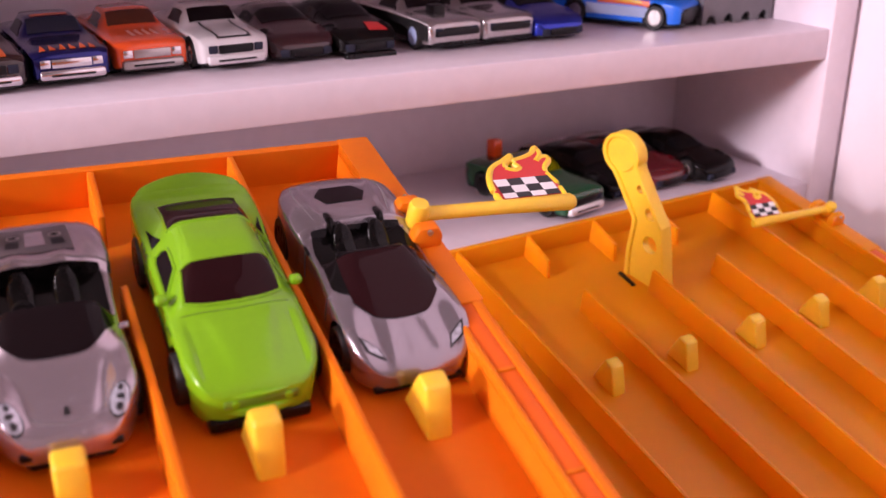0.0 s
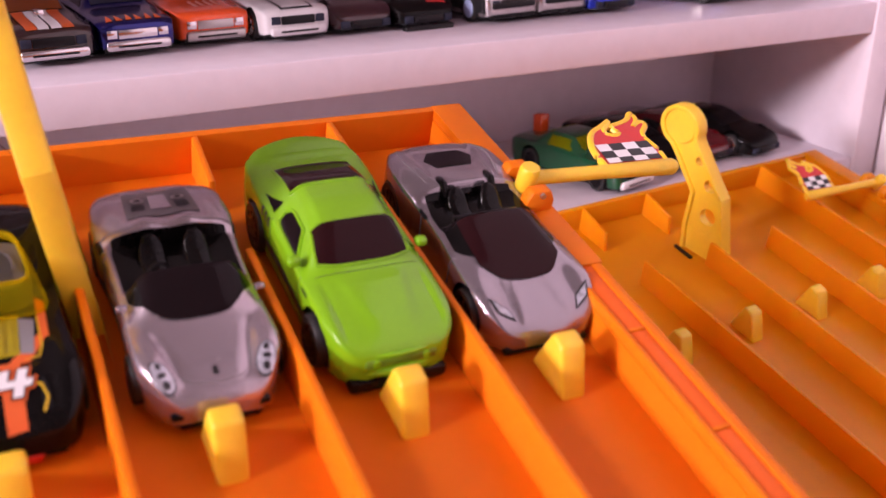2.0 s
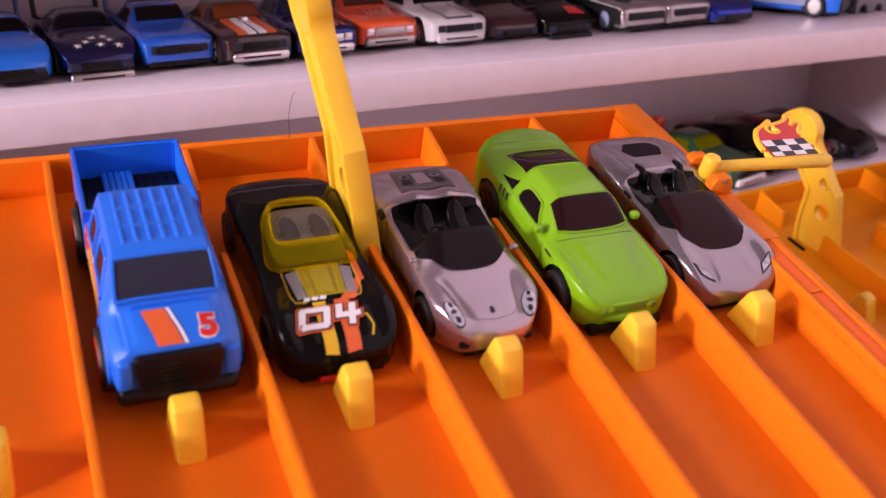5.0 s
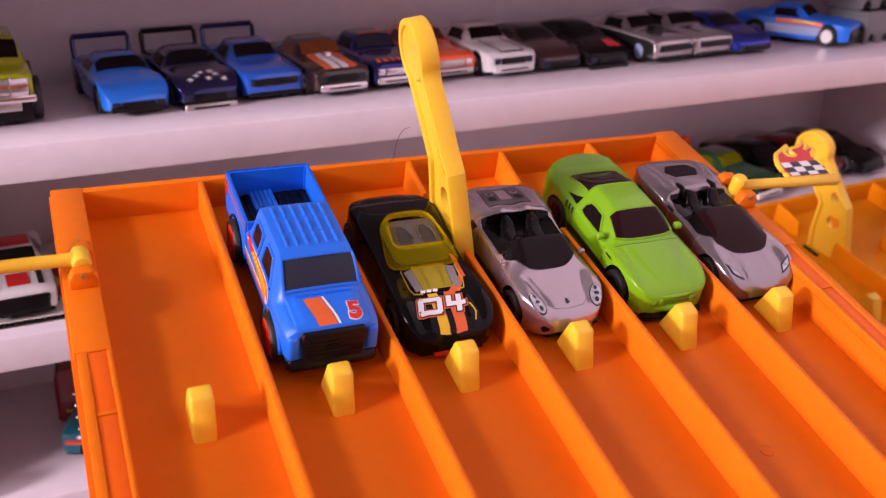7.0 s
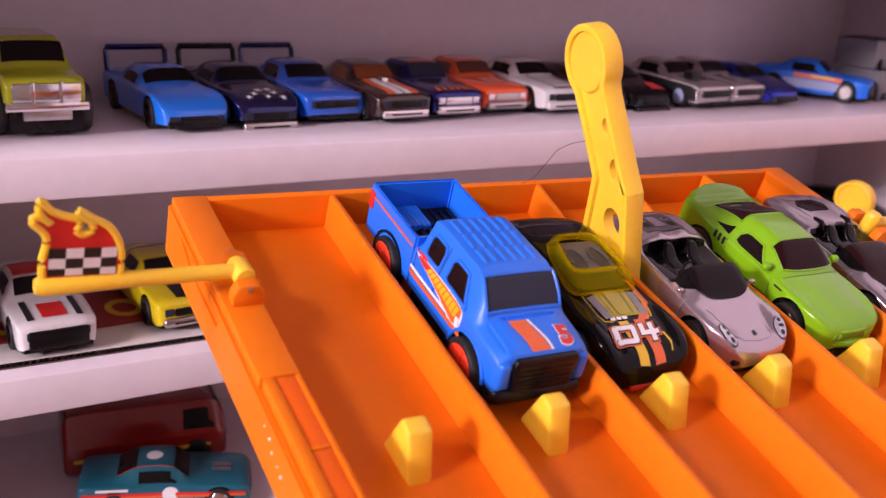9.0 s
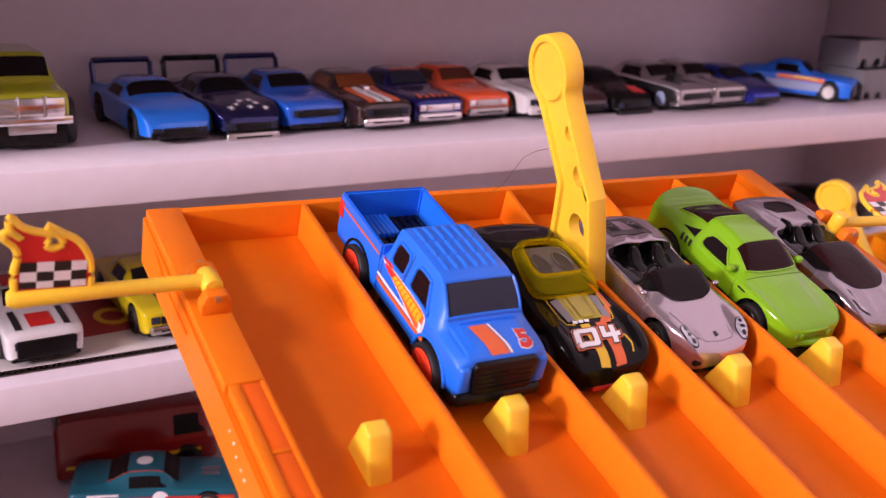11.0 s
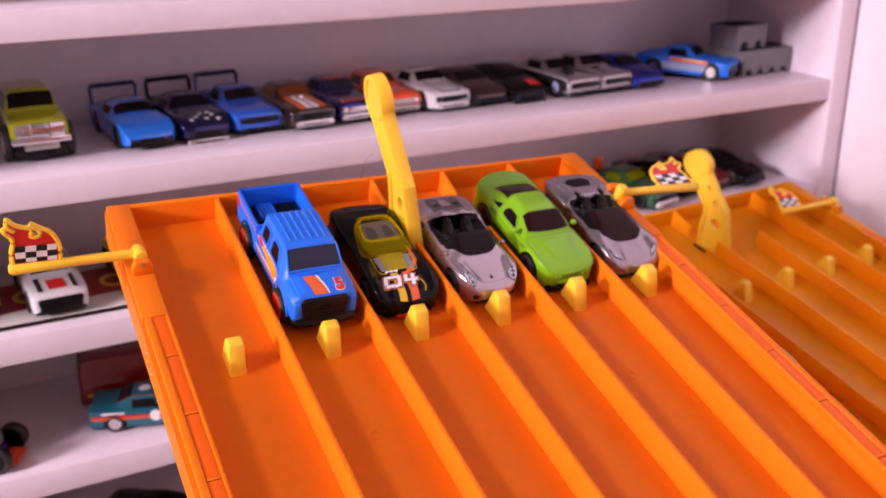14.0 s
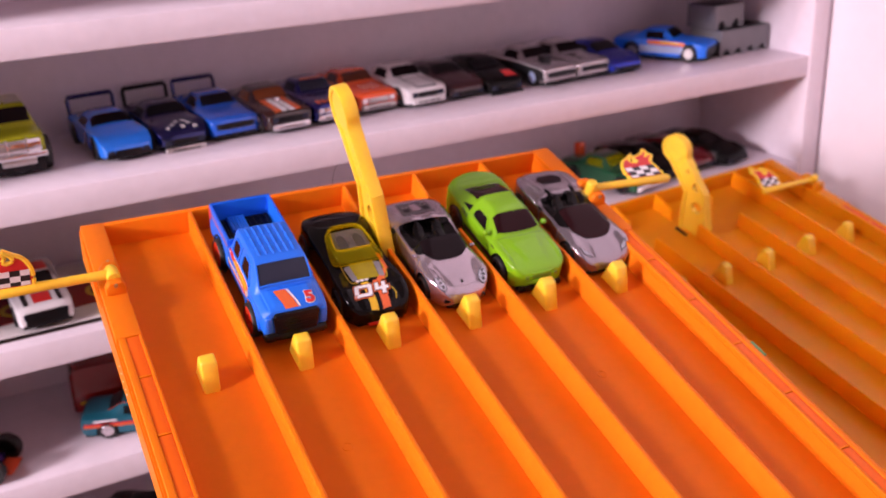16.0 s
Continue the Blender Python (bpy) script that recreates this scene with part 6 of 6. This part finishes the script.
car, sh = shelf_car("muscle", pose(0.0150, 0.0230, B2, 0, 0, 4), YELLOWPAINT, "yellow toy muscle car with black bonnet stripe and bumper", BLACK, BLACK, bumper=STEEL)
stripe(car, sh, -5.5, 5.5, 3, 24, BLACKPRINT)
car, sh = shelf_car("sport", pose(-0.1350, 0.0280, B2, 0, 0, 8), BLACKPAINT, "black toy sports car on the cardboard sheet", BLACK, BLACK)
# right end of the middle board
car, sh = shelf_car("muscle", pose(0.4050, 0.0160, B, 0, 0, 14), paint("forest_green_paint", (0.008, 0.075, 0.03)), "dark green toy car with yellow windows and pale bumper", YELLOWGLASS, BLACK, bumper=WHITEPRINT)
part("engine_scoop", box(-0.0030, 0.0030, 0.0600, 0.0660, 0.014, 0.0225, 0.0008), TANGERINE, car)
car, sh = shelf_car("sport", pose(0.4440, 0.0290, B, 0, 0, 10), BLACKPAINT, "black toy sports car with dark red tail", BLACK, CHROME)
part("red_tail", sh.patch(57, 69, -0.40, 0.40, 0.2, 6, 10), DARKRED, car)
car, sh = shelf_car("sport", pose(0.4770, 0.0330, B, 0, 0, 10), paint("wine_red_paint", (0.13, 0.008, 0.012)), "wine red toy sports car with dark glass", BLACK, CHROME)
car, sh = shelf_car("sport", pose(0.5120, 0.0300, B, 0, 0, 12), BLACKPAINT, "black toy coupe near the end panel", BLACK, CHROME)
tyre_ring = thing("toy_big_wheel", pose(0.121, 0.060, B + 0.0250, 0, 0, 90) @ Matrix.Translation((0, 0, -0.005)) @ Matrix.Scale(0.8, 4), "black toy monster-truck wheel standing upright behind the ramp", "toy wheel")
part("tread", lathe([(0.0150, -0.007), (0.0228, -0.007), (0.0250, -0.0045), (0.0250, 0.0045), (0.0228, 0.007), (0.0150, 0.007), (0.0150, -0.007)], "x", 36), TYRE, tyre_ring)
part("hub", lathe([(0.0155, -0.005), (0.0120, -0.0055), (0.0040, -0.003), (0.0001, -0.003)], "x", 24), GREYPLASTIC, tyre_ring)
# lower board
car, sh = shelf_car("muscle", pose(0.0440, 0.0215, C, 0, 0, 71), TEAL, "teal toy car with orange and red side stripes", BLACK, CHROME)
for s in (-1, 1):
    part("red_line", sh.patch(2, 69, s * 0.80, s * 0.845, 0.2, 20, 1), REDPRINT, car)
    part("orange_line", sh.patch(2, 69, s * 0.845, s * 0.88, 0.2, 20, 1), ORANGEPRINT, car)
    part("roof_line", sh.patch(31, 55, s * 0.255, s * 0.285, 0.22, 8, 1), ORANGEPRINT, car)
    part("roof_line", sh.patch(31, 55, s * 0.225, s * 0.255, 0.22, 8, 1), REDPRINT, car)
    part("door_disc", lathe([(0.0001, 0.0), (0.0034, 0.0), (0.0034, 0.0002), (0.0001, 0.0002)], "x", 20), WHITEPRINT, car, at=pose(s * 0.01475 - (0.0001 if s > 0 else 0.0001), 0.033, 0.0092))
    part("tail_print", sh.patch(50, 63, s * 0.68, s * 0.76, 0.22, 6, 2), WHITEPRINT, car)
    part("bonnet_print", sh.decal([(s * 2 - 1.5, 8), (s * 2 + 1.5, 8), (s * 2 + 1.5, 16), (s * 2 - 1.5, 16)], 0.2, 4, 2), CHROME, car)
part("roof_disc", lathe([(0.0001, 0.0), (0.0034, 0.0), (0.0034, 0.0002), (0.0001, 0.0002)], "z", 20), WHITEPRINT, car, at=pose(0.0, 0.040, 0.0196))
car, sh = shelf_car("van", pose(0.0470, 0.0740, C, 0, 0, 84), DARKRED, "dark red toy van with black side window", BLACK, BLACK)
for s in (-1, 1):
    part("side_stripe", sh.patch(8, 68, s * 0.86, s * 0.90, 0.2, 12, 1), YELLOWPRINT, car)


def open_racer(m):
    car = thing("toy_racer", m, "purple and orange open-wheel toy racer with black tyres", "toy car", "cars on the shelves")
    part("tub", box(-0.0070, 0.0070, 0.0, 0.060, 0.0040, 0.0110, 0.0028, 3), PURPLE, car)
    part("floor_pan", box(-0.0090, 0.0090, 0.010, 0.068, 0.0022, 0.0044, 0.0009), plain_material("red_orange_plastic", (0.70, 0.09, 0.03), 0.35), car)
    part("engine", box(-0.0055, 0.0055, 0.040, 0.056, 0.0100, 0.0180, 0.0014), GREYPLASTIC, car)
    for s in (-1, 1):
        part("intake", box((s * 4.5 - 2.2) * 0.001, (s * 4.5 + 2.2) * 0.001, 0.0300, 0.0390, 0.0100, 0.0160, 0.0012), GREYPLASTIC, car)
    part("nose_cone", lathe([(0.0001, -0.012), (0.0030, -0.009), (0.0052, 0.0), (0.0052, 0.004)], "y", 16), PURPLE, car, at=pose(0, 0, 0.0075))
    add_wheels(car, (0.006, 0.058), 0.0170, 0.0066, 0.0062, BLACK, 5, 0.0088)
    return car


rear = Vector((-0.086, 0.0237, 0))
m = pose(0, 0, 0, 0, 0, -116)
at = rear - m @ Vector((0, 0.058, 0))
open_racer(pose(at.x, at.y, C, 0, 0, -116))
# lowest board
car, sh = shelf_car("sport", pose(0.040, 0.030, D, 0, 0, 60), BLACKPAINT, "black toy sports car on the lowest board", BLACK, BLACK)
car, sh = shelf_car("muscle", pose(-0.055, 0.030, D, 0, 0, 50), paint("dark_teal_paint", (0.01, 0.05, 0.07)), "dark teal toy car on the lowest board", BLACK, BLACK)
for b in BODY_MESH.values():
    b.free()

# a fine dark thread that hangs from the lever to the back wall
thread = tagged(new("thread", mesh_of("thread", tube([TRACK @ Vector(p) for p in ((0.0825, 0.0660, 0.0405), (0.0847, 0.0750, 0.0347), (0.0865, 0.0830, 0.0280), (0.0872, 0.0872, 0.0210), (0.0900, 0.0950, 0.0110), (0.0925, 0.1040, 0.0030))], 0.00008, 6), HAIR)), "fine dark thread hanging from the yellow lever", "thread")

# a scrap of green plastic beside the outer rail of the ramp
scrap = thing("plastic_clip", TRACK @ pose(0.2312, -0.068, -0.0068), "small bright green plastic clip at the rail of the ramp", "clip")
part("clip_body", box(-0.0022, 0.0022, -0.008, 0.004, -0.004, 0.0022, 0.0012, 3), plain_material("green_plastic", (0.06, 0.36, 0.07), 0.4), scrap)
part("clip_lip", box(-0.0020, 0.0026, -0.007, 0.003, 0.0018, 0.0028, 0.0005), plain_material("pale_green_plastic", (0.10, 0.42, 0.12), 0.4), scrap)
